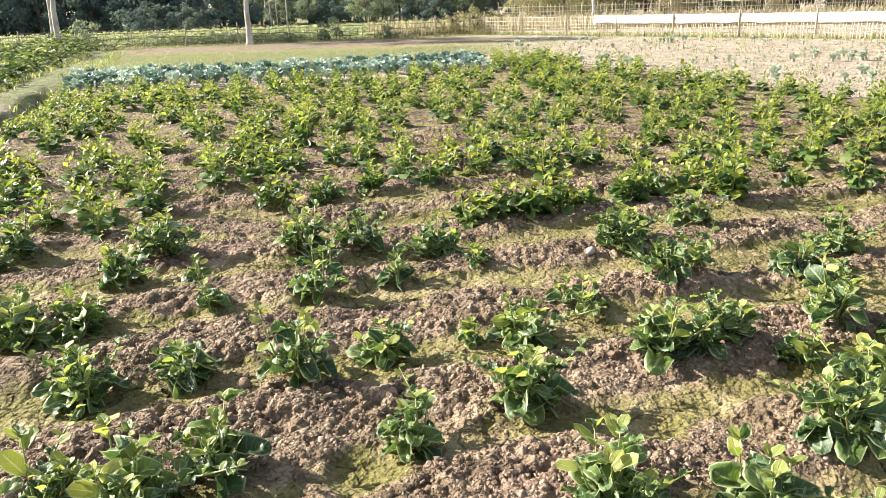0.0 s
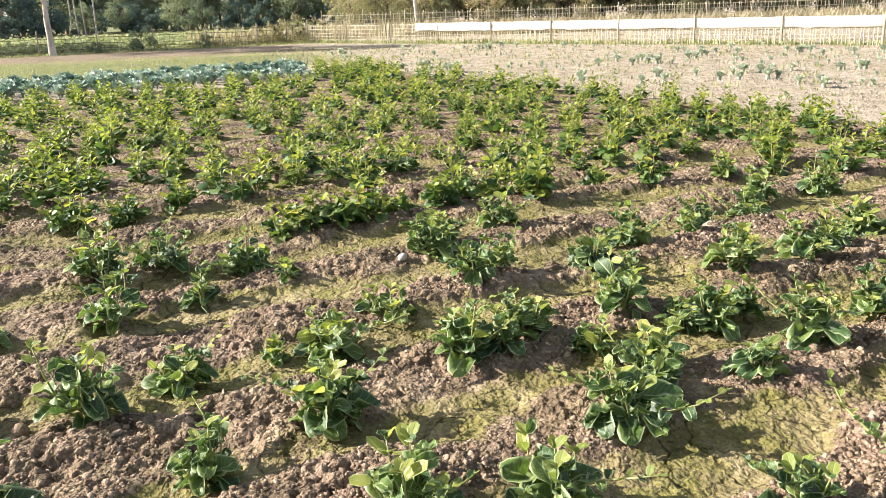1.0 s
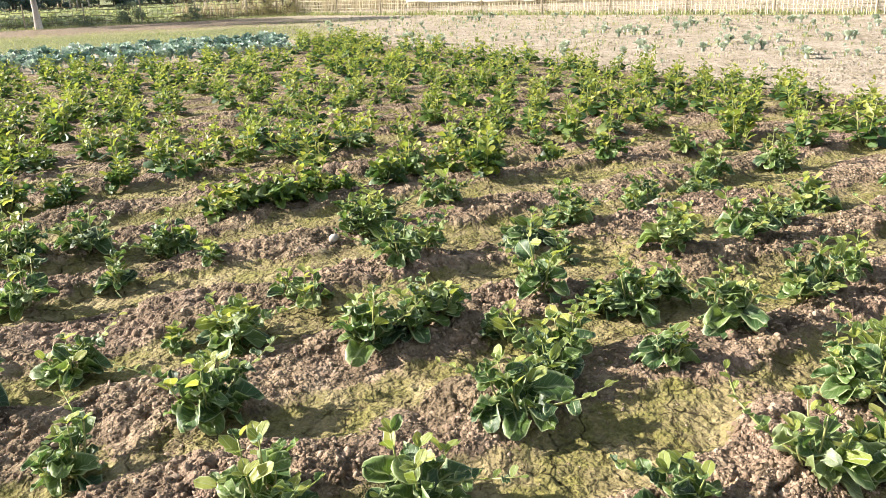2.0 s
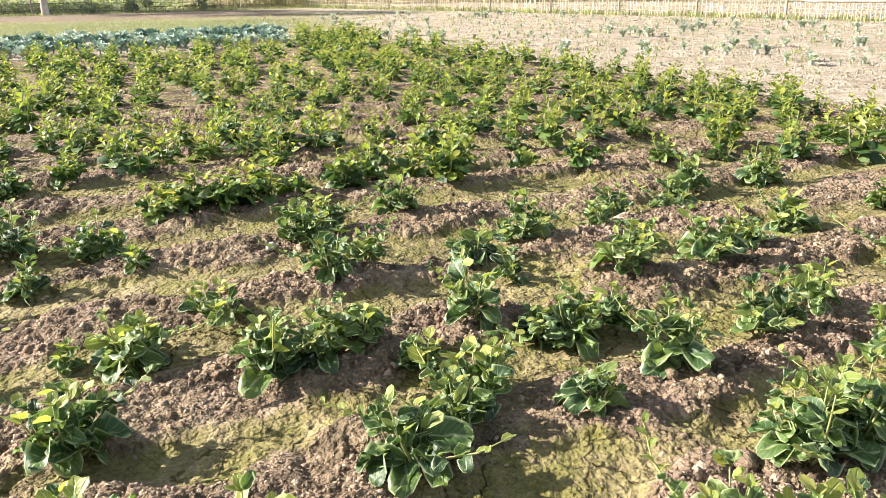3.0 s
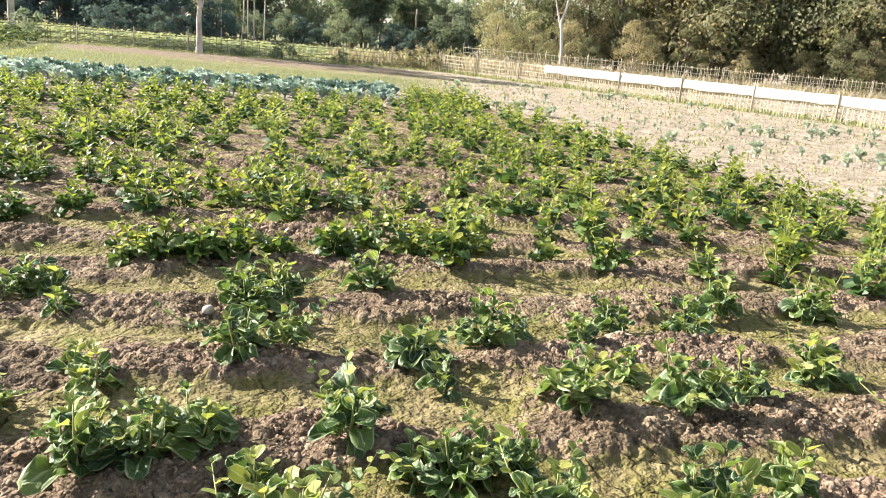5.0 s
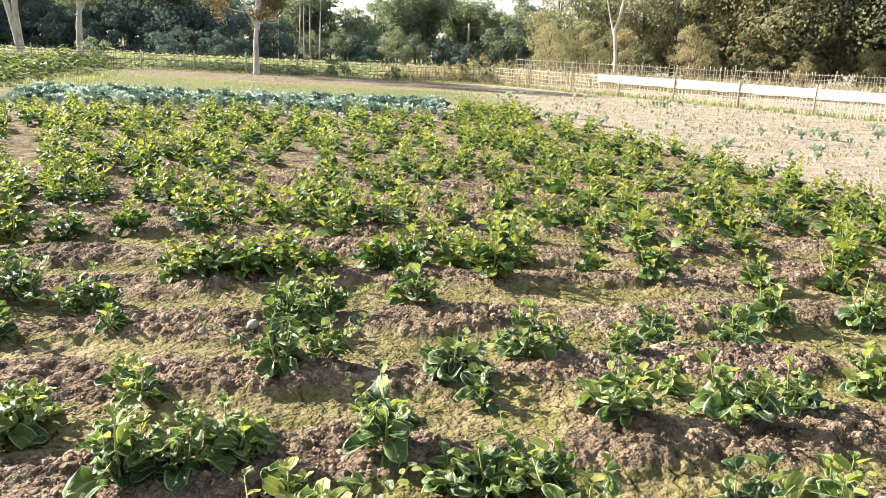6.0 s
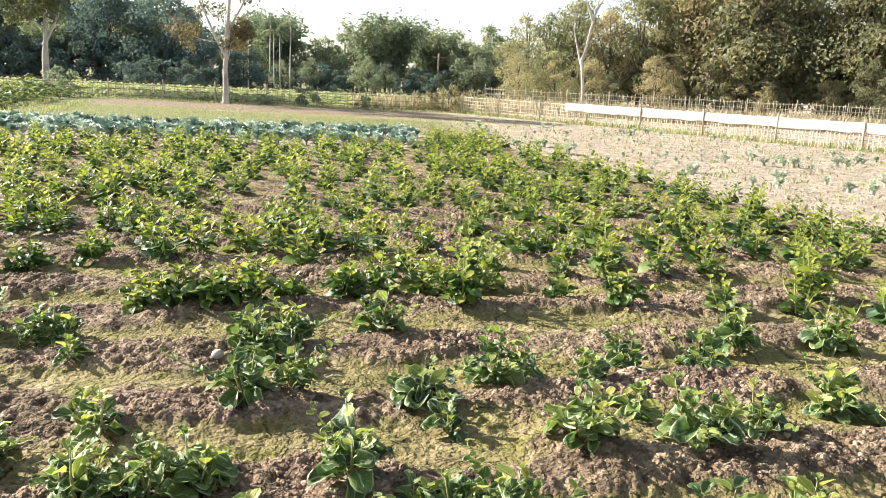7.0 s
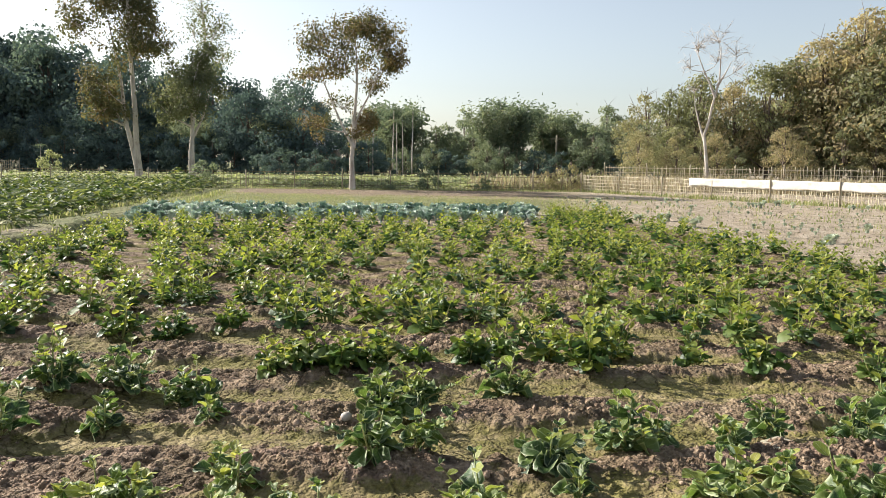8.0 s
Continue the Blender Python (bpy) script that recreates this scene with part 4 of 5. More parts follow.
# ---- fences ----
def fence(name, start, end, height, bay, rails, label, picket_gap=0.13, thick=0.016, cane=None, lean=0.02, seed=1):
    cane = cane or BAMBOO
    rng = np.random.default_rng(seed)
    a, b = Vector((*start, 0)), Vector((*end, 0))
    run = (b - a)
    length = run.length
    run.normalize()
    side = Vector((-run.y, run.x, 0))
    top = thing(name, label, "fence", m=pose(a.x, a.y, 0))
    n = int(length / bay)
    spots = [a + run * (i * length / n) for i in range(n + 1)]
    for i, p in enumerate(spots):
        soup = Soup()
        h = height * rng.uniform(1.02, 1.18)
        tip = p + side * rng.normal(0, lean) + run * rng.normal(0, lean) + Vector((0, 0, h))
        out = side * -0.05 - a
        tube(soup, [p + out - Vector((0, 0, 0.1)), (p + tip) / 2 + out, tip + out], [0.036, 0.033, 0.028], 7)
        part("post", soup.mesh("post", POST_WOOD), top)
        if i == n:
            break
        q = spots[i + 1]
        for r in rails:
            soup = Soup()
            z = Vector((0, 0, height * r + rng.normal(0, 0.015)))
            sag = Vector((0, 0, -0.02 + rng.normal(0, 0.012)))
            tube(soup, [p - a + z + side * 0.04, (p + q) / 2 - a + z + sag + side * 0.05, q - a + z + side * 0.04], [thick * 1.2, thick * 1.15, thick * 1.1], 5)
            part("rail", soup.mesh("rail", cane), top)
        soup = Soup()
        k = int((q - p).length / picket_gap)
        for j in range(k):
            base = p + run * ((j + 0.5 + rng.uniform(-0.3, 0.3)) * (q - p).length / k) - a + side * -0.012
            hh = height * rng.uniform(0.92, 1.04)
            tilt = run * rng.normal(0, 0.03)
            tube(soup, [base - Vector((0, 0, 0.03)), base + tilt + Vector((0, 0, hh))], [thick, thick * 0.8], 4)
        tagged(part("picket_panel", soup.mesh("picket_panel", cane), top), kind="stuff")
    return top


def hung_sheet(start, end, z0, z1, off):
    """A long white sheet tied along the fence, slack between its ties."""
    rng = np.random.default_rng(8)
    a, b = Vector((*start, 0)), Vector((*end, 0))
    run = b - a
    length = run.length
    run.normalize()
    side = Vector((-run.y, run.x, 0))
    n, rows = int(length / 0.2), 6
    v, f = [], []
    for i in range(n + 1):
        u = i / n * length
        for j in range(rows):
            t = j / (rows - 1)
            z = z0 + (z1 - z0) * t - 0.012 * abs(math.sin(u * math.pi / 1.45)) * t + (0.04 * (float(value_noise(u * 0.4, 3.0, 50)) - 0.5) + 0.05 * (float(value_noise(u * 3.1, 7.0, 52)) - 0.5)) * (1 - t)
            o = off + 0.035 * (float(value_noise(u * 2.2, t * 2.0, 51)) - 0.5) + 0.006 * math.sin(t * 3)
            p = a + run * u + side * o
            v.append((p.x, p.y, z))
    for i in range(n):
        for j in range(rows - 1):
            k = i * rows + j
            f.append((k, k + rows, k + rows + 1, k + 1))
    ob = new("white_sheet", mesh_of("white_sheet", v, f, SHEET))
    thick = ob.modifiers.new("thickness", "SOLIDIFY")
    thick.thickness = 0.004
    tagged(ob, "long white plastic sheet tied along a bamboo fence", "plastic sheet")


fence("bamboo_fence", (-34, 36.2), (2.9, 42), 0.92, 2.4, (0.22, 0.5, 0.78, 0.95), "weathered grey-brown bamboo picket fence with thin rails", picket_gap=0.2, thick=0.011, cane=OLD_CANE, seed=3)
fence("bamboo_fence", (3.0, 41.9), (21.5, 15.1), 0.88, 2.9, (0.2, 0.38, 0.56, 0.74, 0.92), "pale bamboo lattice fence partly covered by a white sheet", picket_gap=0.12, thick=0.017, seed=4)
fence("bamboo_fence", (5, 52), (45, 37), 1.4, 2.6, (0.3, 0.5, 0.7, 0.9), "sun-bleached bamboo fence behind dry weeds", picket_gap=0.16, thick=0.02, seed=5)
fence("bamboo_fence", (-58, 70), (-49, 70), 1.3, 2.2, (0.3, 0.6, 0.9), "low brown bamboo fence at the wood edge", seed=6)
hung_sheet((7.3, 35.65), (21.3, 15.4), 0.54, 0.88, -0.045)


# ---- trees ----
def clumps(tips, rng, per_tip, radius, leaf, keep=1.0):
    """Leaves scattered round the twigs' ends."""
    soup = Soup()
    p = np.array([tip[0][:] for tip in tips])
    p = np.repeat(p[rng.random(len(p)) < keep], per_tip, axis=0)
    n = len(p)
    way = rng.normal(size=(n, 3)) * (1, 1, 0.6) - (0, 0, 0.3)
    m = aim_many(p + rng.normal(0, radius, (n, 3)), way, leaf * rng.uniform(0.6, 1.4, n), rng.uniform(-1.5, 1.5, n))
    soup.scatter((np.array([(0, 0, 0), (0.16, 0.45, 0.06), (0, 1, -0.1), (-0.16, 0.45, 0.06)]), [(0, 1, 2, 3)]), m)
    return soup


LEAF_QUAD = (np.array([(0, 0, 0), (0.3, 0.45, 0.06), (0, 1, -0.1), (-0.3, 0.45, 0.06)]), [(0, 1, 2, 3)])


def facing(at, normal, size, rng):
    """The 3 x 4 poses of leaves that turn their faces along the given normals."""
    z = normal / np.linalg.norm(normal, axis=1, keepdims=True)
    y = rng.normal(size=z.shape) - (0, 0, 0.8)
    y -= z * (y * z).sum(1, keepdims=True)
    y /= np.maximum(np.linalg.norm(y, axis=1, keepdims=True), 1e-3)
    return np.concatenate([np.stack([np.cross(y, z), y, z], 2) * size[:, None, None], at[:, :, None]], 2)


def puffs(soup, rng, centres, radii, per_puff, leaf, flat=0.75, loose=0.5):
    """Tufts of leaves, thickest on the tufts' outer skins, each tuft ragged."""
    for c, r in zip(centres, radii):
        n = int(per_puff * (r / np.mean(radii)) ** 2)
        d = rng.normal(size=(n, 3))
        d /= np.linalg.norm(d, axis=1, keepdims=True)
        d = d[d[:, 2] > rng.uniform(-1.0, 0.1, len(d))]
        ragged = 0.72 + 0.6 * value_noise(d[:, 0] * 2.1 + c[0] * 3, d[:, 1] * 2.1 + d[:, 2] * 1.7 + c[1], 5)
        at = np.array(c) + d * (1, 1, flat) * (r * ragged * (0.5 + 0.55 * rng.random(len(d)) ** 0.5))[:, None]
        soup.scatter(LEAF_QUAD, facing(at, d + rng.normal(0, loose, d.shape), leaf * rng.uniform(0.6, 1.35, len(d)), rng))


def wood_tree(rng, height, width, count, per_puff, leaf, bark, crown, bare=0.2, point=0.8, size=0.2, twigs=0):
    """A broad woodland tree: a trunk, a limb to each tuft, and a crown of tufts round an egg-shaped outline."""
    wood, soup, centres, radii = Soup(), Soup(), [], []
    tube(wood, [(0, 0, -0.2), (0.02 * height, 0, height * 0.3), (0, 0.02 * height, height * 0.62), (0.01 * height, 0, height * 0.85)], [0.022 * height, 0.018 * height, 0.011 * height, 0.005 * height], 7)
    for k in range(count):
        s = (k + rng.uniform(0.1, 0.9)) / count
        az = k * 2.4 + rng.uniform(-0.6, 0.6)
        z = height * (bare + (1 - bare) * s)
        out = width * 0.5 * math.sin(math.pi * min(1, 0.22 + point * s)) * rng.uniform(0.55, 1.08)
        c = (out * math.cos(az), out * math.sin(az), z * rng.uniform(0.94, 1.04))
        centres.append(c)
        radii.append(height * size * (1.15 - 0.55 * s) * rng.uniform(0.7, 1.25))
        root = Vector((0, 0, z * rng.uniform(0.45, 0.7)))
        mid = root.lerp(Vector(c), 0.55) + Vector((0, 0, 0.05 * height))
        tube(wood, [root, mid, Vector(c)], [0.008 * height, 0.005 * height, 0.002 * height], 4)
    puffs(soup, rng, centres, radii, per_puff, leaf)
    for _ in range(twigs):
        c, r = centres[int(rng.integers(0, count))], radii[0]
        tip = Vector(c) + Vector((rng.normal(0, r * 0.6), rng.normal(0, r * 0.6), r * rng.uniform(0.5, 1.3)))
        tube(wood, [Vector(c), Vector(c).lerp(tip, 0.5) + Vector((rng.normal(0, 0.15), 0, 0.1)), tip], [0.035, 0.022, 0.008], 3)
    return wood.mesh("trunk", bark), soup.mesh("crown", crown, False)


def lobed_tree(rng, stems, radius, lobes, leaf, bark, crown, twig=0.012, limb=0.5, lush=1.0):
    """A field tree: stems through given places, and lobes of foliage (across, height, spread, leaves) on forking limbs."""
    wood, leaves = Soup(), Soup()
    lines, trunk_radius = [], radius
    for number, pts in enumerate(stems):
        radius = trunk_radius * (1.0 if number == 0 else limb)
        fine = []
        for a, b in zip(pts, pts[1:]):
            for u in (0, 0.5):
                fine.append(Vector(a).lerp(Vector(b), u) + Vector((rng.normal(0, 0.03), rng.normal(0, 0.05), 0)))
        fine.append(Vector(pts[-1]))
        top = len(fine) - 1
        tube(wood, fine, [radius * (1.35 if i == 0 else 1.0) * (1 - 0.8 * i / top) for i in range(top + 1)], 9)
        lines += [(p, radius * (1 - 0.8 * i / top)) for i, p in enumerate(fine)]
    for across, z, spread, count in lobes:
        c = Vector((across, rng.normal(0, spread * 0.7), z))
        below = [(p, r) for p, r in lines if p.z < z - 0.3 * spread] or lines[:1]
        root, r0 = min(below, key=lambda q: (q[0] - c).length + rng.uniform(0, 0.6))
        mid = root.lerp(c, 0.5) + Vector((rng.normal(0, 0.12), rng.normal(0, 0.12), -0.08 * spread))
        tube(wood, [root, root.lerp(mid, 0.5), mid, c], [r0 * 0.6, r0 * 0.48, r0 * 0.36, twig * 2], 6)
        heads = []
        for k in range(max(7, int(spread * (9 if count else 16)))):
            d = Vector((rng.normal(), rng.normal(), rng.normal() * 0.85 + 0.15)).normalized()
            tip = c + d * spread * rng.uniform(0.55, 1.15)
            base = mid.lerp(c, rng.uniform(0.2, 1.0))
            bend = base.lerp(tip, 0.55) + Vector((rng.normal(0, 0.1), rng.normal(0, 0.1), 0.08)) * spread
            tube(wood, [base, bend, tip], [twig * 1.8, twig * 1.2, twig * 0.5], 4)
            heads += [tip, bend.lerp(tip, 0.5)]
            for _ in range(3):
                end = bend.lerp(tip, rng.uniform(0.1, 0.9)) + Vector((rng.normal(), rng.normal(), rng.normal() * 0.7 + 0.3)) * spread * 0.3
                tube(wood, [bend.lerp(tip, 0.3), end], [twig * 0.8, twig * 0.35], 3)
                heads.append(end)
        if count:
            h = np.array([q[:] for q in heads])
            pick = h[rng.integers(0, len(h), int(count * lush))]
            at = pick + rng.normal(0, spread * 0.17, pick.shape)
            out = at - np.array(c)
            leaves.scatter(LEAF_QUAD, facing(at, out / spread + (0, 0, 0.5) + rng.normal(0, 0.6, out.shape), leaf * rng.uniform(0.6, 1.35, len(at)), rng))
    return wood.mesh("trunk", bark), leaves.mesh("crown", crown, False) if leaves.n else None


def stand_tree(meshes, x, y, turn, s, label, name="tree", group="", z=0.0):
    if abs(x + 21.4) < 1.9 and 74 < y < 87:
        return
    t = thing(name, label, "tree", group, pose(x, y, z, 0, 0, turn) @ Matrix.Scale(s, 4))
    part("trunk", meshes[0], t)
    if meshes[1]:
        part("crown", meshes[1], t)


def bamboo_meshes(rng, height, crown):
    """A clump of arching culms with feathery leaves."""
    wood, tips = Soup(), []
    for k in range(22):
        az, out = rng.uniform(0, 6.28), rng.uniform(0.1, 0.42)
        h = height * rng.uniform(0.7, 1.05)
        pts = [Vector((math.cos(az) * (0.5 + out * h * s ** 2.4), math.sin(az) * (0.5 + out * h * s ** 2.4), h * (s - 0.16 * s ** 4))) for s in (0, 0.3, 0.55, 0.75, 0.9, 1.0)]
        tube(wood, pts, [0.06, 0.055, 0.045, 0.03, 0.02, 0.01], 5)
        for s in np.linspace(0.25, 1, 13):
            j = min(4, int(s * 5))
            tips.append((pts[j].lerp(pts[j + 1], s * 5 - j), Vector((0, 0, 1)), 0))
    return wood.mesh("trunk", BAMBOO), clumps(tips, rng, 15, height * 0.05, 0.5).mesh("crown", crown, False)


def palm_meshes(rng, height):
    wood = Soup()
    tube(wood, [(0, 0, -0.1), (0.05, 0, height * 0.5), (0.12, 0.05, height)], [0.08, 0.065, 0.055], 7)
    fronds = Soup()
    top = Vector((0.12, 0.05, height))
    for k in range(11):
        az, rise = k * 2.4, rng.uniform(0.1, 1.0)
        for s in np.linspace(0.1, 1, 12):
            p = top + Vector((math.cos(az) * 1.7 * s, math.sin(az) * 1.7 * s, rise * s - 1.3 * s * s))
            for e in (-1, 1):
                m = np.array(aim_leaf(p, (math.cos(az + e * 1.1), math.sin(az + e * 1.1), -0.5), 0.6 * (1.1 - s * 0.6), 0))
                v = np.array([(0, 0, 0), (0.08, 0.4, 0), (0, 1, -0.1), (-0.08, 0.4, 0)])
                fronds.add(v @ m[:3, :3].T + m[:3, 3], [(0, 1, 2, 3)])
    return wood.mesh("trunk", PALE_BARK), fronds.mesh("crown", HAZED_GREEN_CROWN, False)


def plant_trees():
    rng = np.random.default_rng(52)

    def seen_from_path(x, y):
        """The turn that sets a tree's broad side towards the path."""
        return -math.degrees(math.atan2(x - 0.7, y - 0.75))

    one = lobed_tree(rng, [[(0, 0, -0.1), (-0.06, 0, 1.7), (0.05, 0, 3.0), (0.12, 0, 4.6), (0.25, 0, 6.6), (0.1, 0, 8.2)], [(0.0, 0, 2.2), (-0.75, 0.1, 3.9), (-1.5, 0.2, 5.6), (-1.9, 0.1, 7.2)], [(0.06, 0, 3.2), (0.8, -0.1, 4.9), (1.6, 0.1, 6.6)]], 0.15,
                     [(1.2, 7.8, 1.35, 900), (2.1, 6.9, 0.85, 420), (0.0, 8.2, 1.25, 700), (-1.7, 7.5, 1.3, 560), (-2.3, 5.9, 0.9, 200), (-0.4, 6.3, 1.2, 330), (1.3, 5.9, 0.9, 260), (-1.9, 3.4, 0.9, 240), (1.05, 3.5, 0.85, 420), (-0.6, 4.4, 0.9, 120), (0.2, 2.9, 0.7, 130)], 0.15, PALE_BARK, RUST_CROWN, lush=2.9)
    stand_tree(one, -8.7, 39.4, seen_from_path(-8.7, 39.4), 0.95, "tall pale-trunked tree with russet thinning leaves by the fence")
    two = lobed_tree(rng, [[(0, 0, -0.1), (-0.1, 0, 2.0), (0.05, 0, 3.6), (0.1, 0, 5.5), (0.5, 0, 7.8)], [(-0.05, 0, 2.6), (0.8, 0, 4.4), (1.3, 0, 6.2)]], 0.2,
                     [(0.0, 7.4, 1.6, 1500), (-0.95, 5.6, 1.5, 1300), (1.35, 6.3, 1.15, 700), (0.2, 4.8, 1.25, 900), (-1.7, 4.6, 1.0, 500), (1.1, 8.4, 0.9, 420)], 0.2, PALE_BARK, OLIVE_CROWN, lush=1.5)
    stand_tree(two, -22.2, 50, seen_from_path(-22.2, 50), 1.0, "tall pale-barked tree with dark olive leaves")
    three = lobed_tree(rng, [[(0, 0, -0.1), (-0.1, 0, 2.6), (-0.2, 0, 7.0), (-0.4, 0, 12.0), (-0.5, 0, 15.0)], [(-0.05, 0, 0.8), (-0.65, 0.1, 3.6), (-0.9, 0.2, 6.5), (-1.6, 0.1, 10.5)]], 0.23,
                       [(-1.8, 11.6, 2.2, 2100), (0.4, 10.9, 1.7, 1400), (-0.5, 8.7, 1.7, 1100), (-3.7, 10.1, 1.4, 420), (1.2, 9.0, 1.0, 420), (-1.4, 14.2, 2.2, 1500), (-0.3, 15.4, 1.6, 700), (-2.0, 6.2, 1.35, 800), (-2.7, 4.7, 1.0, 420), (-1.2, 4.5, 1.0, 400)], 0.2, PALE_BARK, RUST_CROWN, limb=0.85, lush=2.1)
    stand_tree(three, -26.0, 50, seen_from_path(-26, 50), 1.0, "tall twin-stemmed tree with brownish leaves")
    four = lobed_tree(rng, [[(0, 0, -0.1), (0.1, 0, 4.0), (1.0, 0, 8.0), (1.2, 0, 11.0), (0.9, 0, 13.5)]], 0.16,
                      [(1.0, 12.6, 1.7, 420), (1.9, 10.9, 1.5, 420), (2.6, 9.4, 1.1, 260), (0.4, 14.2, 1.5, 300), (0.2, 11.0, 1.1, 180)], 0.17, PALE_BARK, OLIVE_CROWN, lush=1.6)
    stand_tree(four, -25.5, 57, seen_from_path(-25.5, 57), 1.0, "slender tree with thin see-through greyish crown")
    dead = lobed_tree(rng, [[(0, 0, -0.1), (-0.1, 0, 1.6), (-0.35, 0, 3.6), (0.1, 0, 5.6), (0.5, 0, 7.4), (0.5, 0, 9.6)], [(-0.3, 0, 3.2), (-0.9, 0.1, 5.0), (-1.1, 0, 6.4)], [(0.25, 0, 6.2), (-0.5, 0, 8.0), (-1.2, 0, 9.6)], [(0.4, 0, 7.0), (1.2, 0.1, 8.6)]], 0.15,
                      [(-1.2, 9.8, 1.2, 0), (0.3, 10.4, 1.3, 0), (1.5, 9.4, 1.1, 0), (-1.7, 8.4, 0.9, 0), (1.9, 8.3, 0.9, 0), (-1.2, 6.8, 0.7, 0), (0.4, 8.8, 1.0, 0)], 0.2, PALE_BARK, RUST_CROWN, 0.011, 0.55)
    stand_tree(dead, 12.6, 57.5, seen_from_path(12.6, 57.5), 1.0, "bare leafless tree with pale grey branches")
    dark = [wood_tree(rng, 12, 9.5, 17, 330, 0.46, DARK_BARK, HAZED_DARK_CROWN, 0.22, 0.75, 0.19) for _ in range(4)]
    green = [wood_tree(rng, 8, 6.0, 14, 250, 0.36, DARK_BARK, HAZED_GREEN_CROWN, 0.2, 0.75, 0.17, 14) for _ in range(4)]
    low = [wood_tree(rng, 4.5, 4.8, 9, 200, 0.34, DARK_BARK, HAZED_DARK_CROWN, 0.06, 0.7, 0.2) for _ in range(3)]
    bamboo = [bamboo_meshes(rng, 9, HAZED_GREEN_CROWN) for _ in range(3)]
    brown = [wood_tree(rng, 9, 5.8, 16, 330, 0.25, DARK_BARK, c, 0.12, 0.75, 0.15, 22) for c in (BROWN_CROWN, OLIVE_CROWN, BROWN_CROWN, OLIVE_CROWN)]
    tall = [wood_tree(rng, 12, 7.4, 20, 360, 0.28, DARK_BARK, c, 0.15, 0.75, 0.15, 12) for c in (OLIVE_CROWN, BROWN_CROWN, OLIVE_CROWN)]
    wood_group = "trees of the woods behind the fields"
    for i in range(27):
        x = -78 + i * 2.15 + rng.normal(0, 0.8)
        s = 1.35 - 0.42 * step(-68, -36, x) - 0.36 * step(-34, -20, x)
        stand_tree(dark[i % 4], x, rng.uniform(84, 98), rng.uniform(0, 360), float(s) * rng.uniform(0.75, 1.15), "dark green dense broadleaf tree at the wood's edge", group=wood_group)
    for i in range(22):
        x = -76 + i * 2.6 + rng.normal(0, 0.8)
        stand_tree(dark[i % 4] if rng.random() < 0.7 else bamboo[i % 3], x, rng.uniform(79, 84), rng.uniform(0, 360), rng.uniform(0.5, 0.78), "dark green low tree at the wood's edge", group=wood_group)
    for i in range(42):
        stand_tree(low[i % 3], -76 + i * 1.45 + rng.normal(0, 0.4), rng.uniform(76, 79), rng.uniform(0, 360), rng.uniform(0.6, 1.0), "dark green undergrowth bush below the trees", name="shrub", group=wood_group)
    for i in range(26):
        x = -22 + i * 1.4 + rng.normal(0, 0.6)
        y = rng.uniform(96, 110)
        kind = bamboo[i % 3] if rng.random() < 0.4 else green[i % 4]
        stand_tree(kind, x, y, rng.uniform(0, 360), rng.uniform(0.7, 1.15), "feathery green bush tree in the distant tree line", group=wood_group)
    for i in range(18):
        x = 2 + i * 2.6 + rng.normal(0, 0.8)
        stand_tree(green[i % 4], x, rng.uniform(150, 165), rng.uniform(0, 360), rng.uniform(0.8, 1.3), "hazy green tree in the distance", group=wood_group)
    for i in range(44):
        x = 10.2 + i * 1.15 + rng.normal(0, 0.5)
        y = rng.uniform(64, 74) - 0.25 * (x - 10)
        s = 0.92 + 0.4 * float(step(11, 26, x))
        stand_tree(brown[int(rng.integers(0, 4))], x, y, rng.uniform(0, 360), s * rng.uniform(0.8, 1.1), "dry brownish-green bushy tree in the grove", group=wood_group)
    for i in range(15):
        x = 22.5 + i * 1.8 + rng.normal(0, 0.5)
        y = rng.uniform(63, 72) - 0.25 * (x - 10)
        stand_tree(tall[int(rng.integers(0, 3))], x, y, rng.uniform(0, 360), rng.uniform(0.9, 1.15), "tall olive-green leafy tree in the grove", group=wood_group)
    for i in range(30):
        x = 9 + i * 1.7 + rng.normal(0, 0.5)
        y = rng.uniform(59.5, 63) - 0.25 * (x - 10)
        stand_tree(brown[int(rng.integers(0, 4))], x, y, rng.uniform(0, 360), rng.uniform(0.26, 0.55), "low dry shrub with brown leaves at the grove's edge", name="shrub", group=wood_group)
    for i in range(30):
        stand_tree(low[i % 3] if rng.random() < 0.75 else green[i % 4], -19 + i * 1.2 + rng.normal(0, 0.6), rng.uniform(90, 95), rng.uniform(0, 360), rng.uniform(0.3, 0.75), "low green bush below the distant trees", name="shrub", group=wood_group)
    for i in range(6):
        stand_tree(low[i % 3], -25 + i * 1.4 + rng.normal(0, 0.4), rng.uniform(69, 73.5), 60 * i, rng.uniform(0.42, 0.58), "dark green low bush before the hut", name="shrub", group=wood_group)
    tangle = wood_tree(rng, 1.0, 1.4, 8, 120, 0.12, DARK_BARK, HAZED_GREEN_CROWN, 0.1, 0.7, 0.24)
    dry_bush = wood_tree(rng, 1.35, 1.9, 10, 130, 0.12, DARK_BARK, BROWN_CROWN, 0.1, 0.7, 0.24, 20)
    for x, y, s in ((-16.3, 38.6, 1.3), (-5.0, 40.6, 0.95), (-2.1, 41.0, 0.6), (-7.0, 40.2, 0.5)):
        stand_tree(tangle, x, y, x * 50, s, "small green climber tangled in the bamboo fence", name="shrub")
    for x, y, s in ((2.3, 42.5, 1.0), (3.4, 42.6, 0.85), (1.2, 43.1, 0.7)):
        stand_tree(dry_bush, x, y, x * 70, s, "dry brownish bush at the fence's corner", name="shrub")
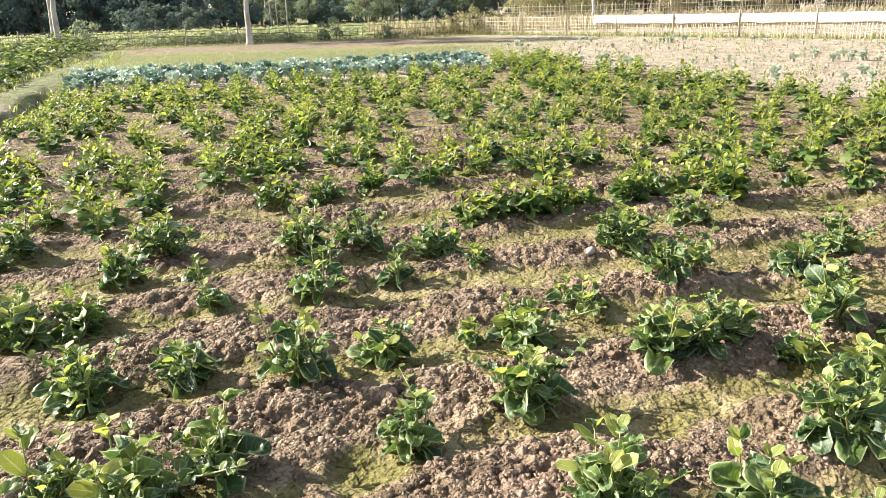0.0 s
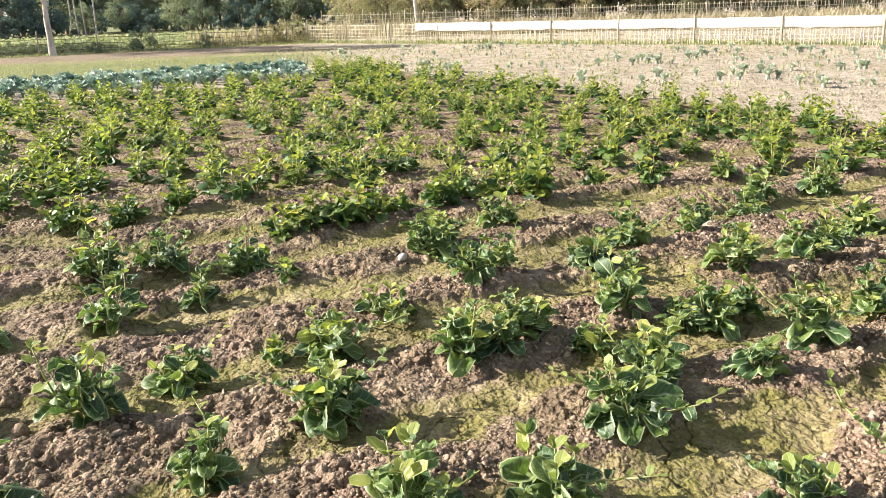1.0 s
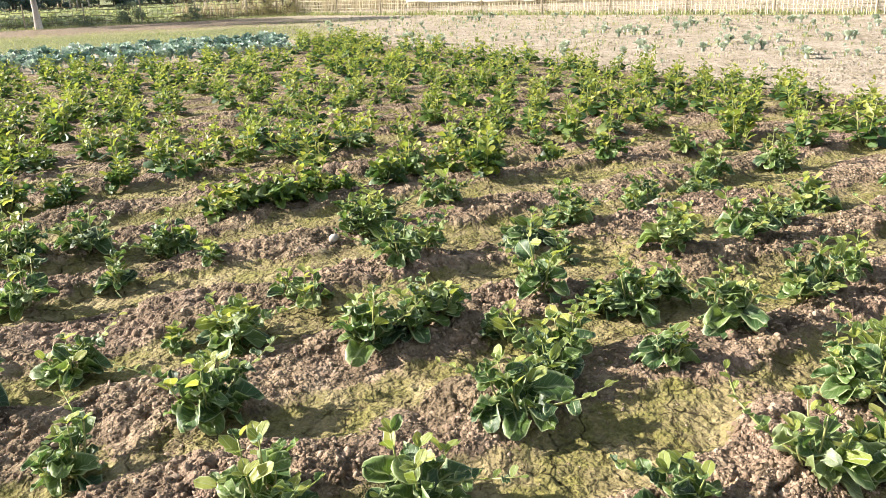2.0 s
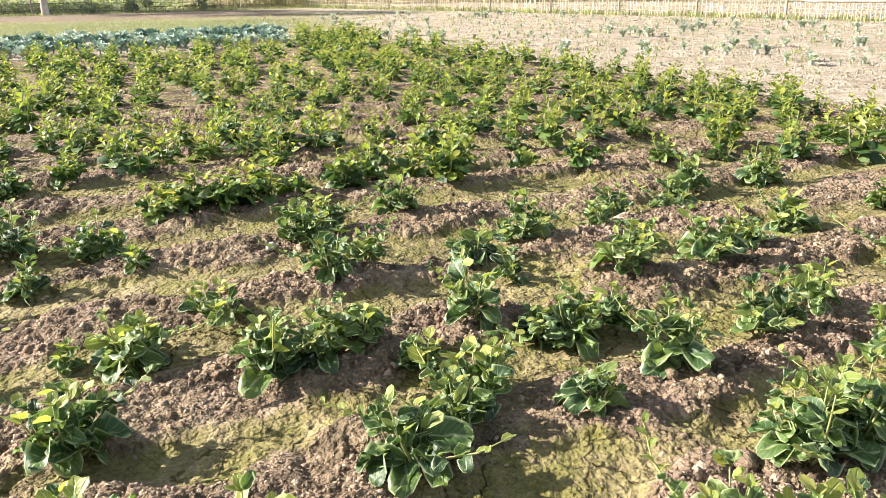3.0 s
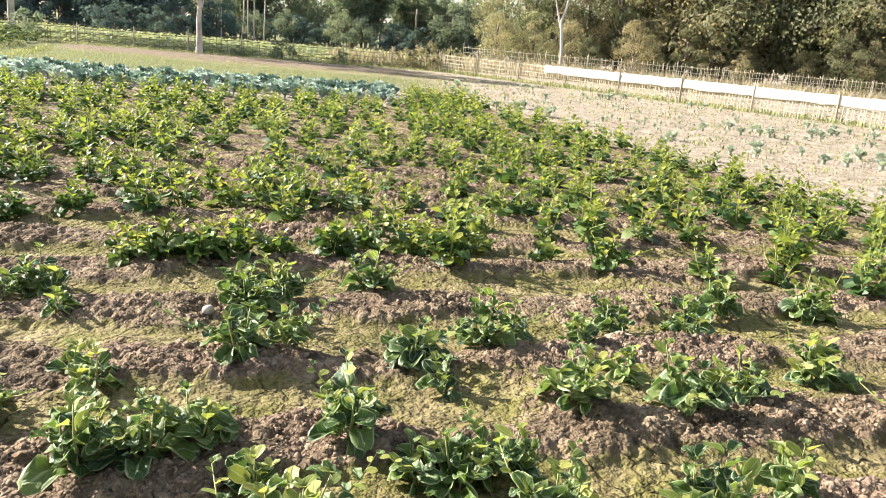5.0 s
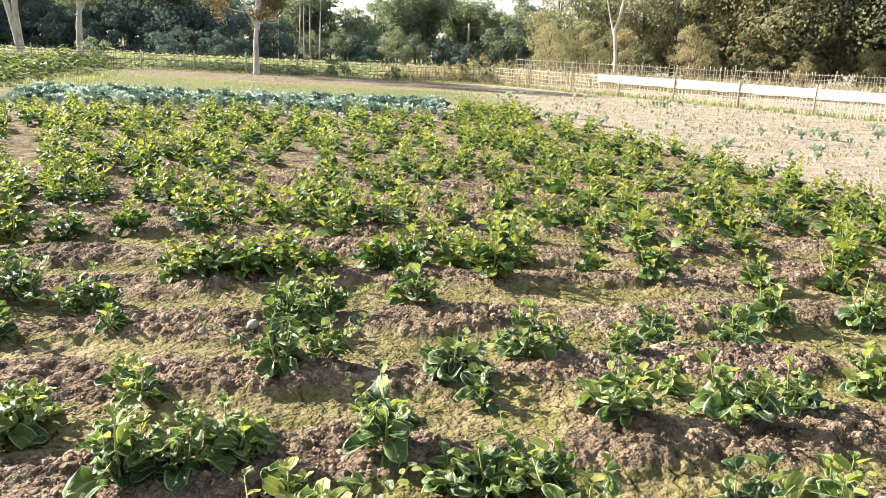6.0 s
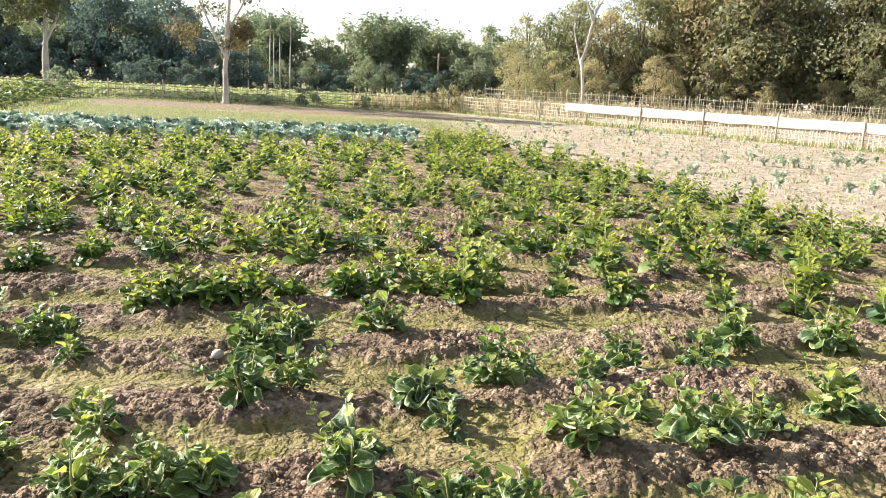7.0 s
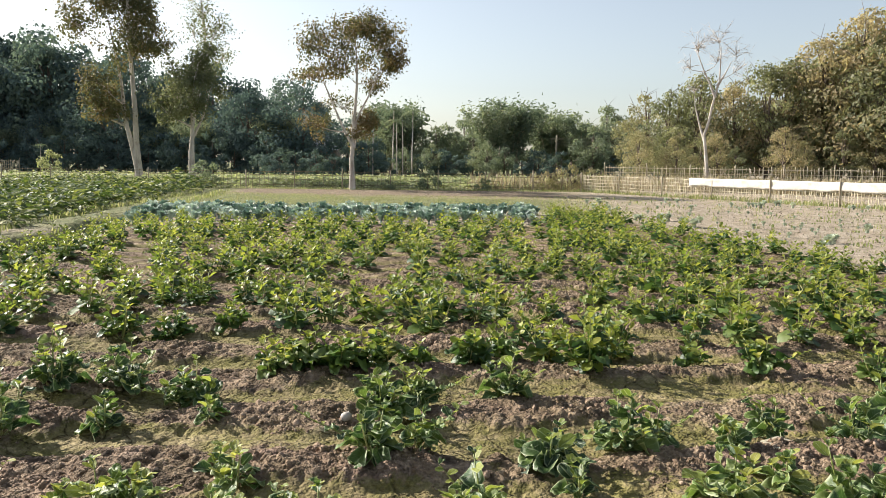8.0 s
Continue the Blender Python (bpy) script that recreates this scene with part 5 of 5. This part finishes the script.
    palms = palm_meshes(rng, 7.5)
    for i in range(5):
        stand_tree(palms, -17.5 + i * 0.95 + rng.normal(0, 0.3), 88 + rng.uniform(-2, 3), rng.uniform(0, 360), rng.uniform(0.8, 1.05), "slim areca palm with a pale trunk", name="palm", group=wood_group)
    little = wood_tree(rng, 2.4, 2.2, 8, 160, 0.2, DARK_BARK, FAR_CROP, 0.2, 0.75, 0.22)
    stand_tree(little, -41.6, 64, 0, 0.85, "small rounded light green shrub in the open field", name="shrub")
    stand_tree(palms, -43.4, 65, 0, 0.36, "small palm with drooping fronds in the field", name="palm")


plant_trees()


# ---- hut, poles, wires ----
def box(soup, x0, x1, y0, y1, z0, z1):
    soup.add([(x, y, z) for z in (z0, z1) for y in (y0, y1) for x in (x0, x1)], [(0, 2, 3, 1), (4, 5, 7, 6), (0, 1, 5, 4), (1, 3, 7, 5), (3, 2, 6, 7), (2, 0, 4, 6)])


def hut(x, y):
    t = thing("hut", "small hut with a pale tin roof among trees", "hut", m=pose(x, y, 0, 0, 0, 8))
    walls = Soup()
    box(walls, -1.7, 1.7, -2, 2, 0, 3.0)
    part("wall", walls.mesh("wall", MUD_WALL, False), t)
    for sgn in (-1, 1):
        roof = Soup()
        for k in range(36):
            x0 = -1.95 + k * 3.9 / 36
            dz = 0.05 * (k % 2)
            roof.add([(x0, sgn * 2.6, 2.75 + dz), (x0 + 0.109, sgn * 2.6, 2.80 - dz), (x0 + 0.109, 0, 4.4 - dz), (x0, 0, 4.35 + dz)], [(0, 1, 2, 3)])
        ob = part("roof", roof.mesh("roof", TIN, False), t)
        ob.modifiers.new("thickness", "SOLIDIFY").thickness = 0.03
    return t


hut(-23.4, 86)


def pole(x, y, height):
    t = thing("utility_pole", "thin grey utility pole with a crossarm", "pole", "poles along the lane", pose(x, y, 0))
    shaft, arm = Soup(), Soup()
    tube(shaft, [(0, 0, -0.2), (0, 0, height / 2), (0, 0, height)], [0.13, 0.11, 0.09], 8)
    box(arm, -0.8, 0.8, -0.05, 0.05, height - 0.5, height - 0.4)
    part("shaft", shaft.mesh("shaft", POST_WOOD), t)
    part("crossarm", arm.mesh("crossarm", POST_WOOD, False), t)


pole(2.7, 92, 4.9)
pole(-4.0, 94, 3.6)
pole(30, 84, 6.5)


def wire(a, b, sag):
    pts = [Vector(a).lerp(Vector(b), s) - Vector((0, 0, 4 * sag * s * (1 - s))) for s in np.linspace(0, 1, 13)]
    soup = Soup()
    tube(soup, pts, [0.02] * 13, 4)
    tagged(new("power_line", soup.mesh("power_line", POST_WOOD)), "thin sagging power line between poles", "power line", "power lines")


for dz in (0.0, 0.35, 0.7):
    wire((2.7, 92, 4.45 - dz), (30, 84, 6.05 - dz), 0.5)
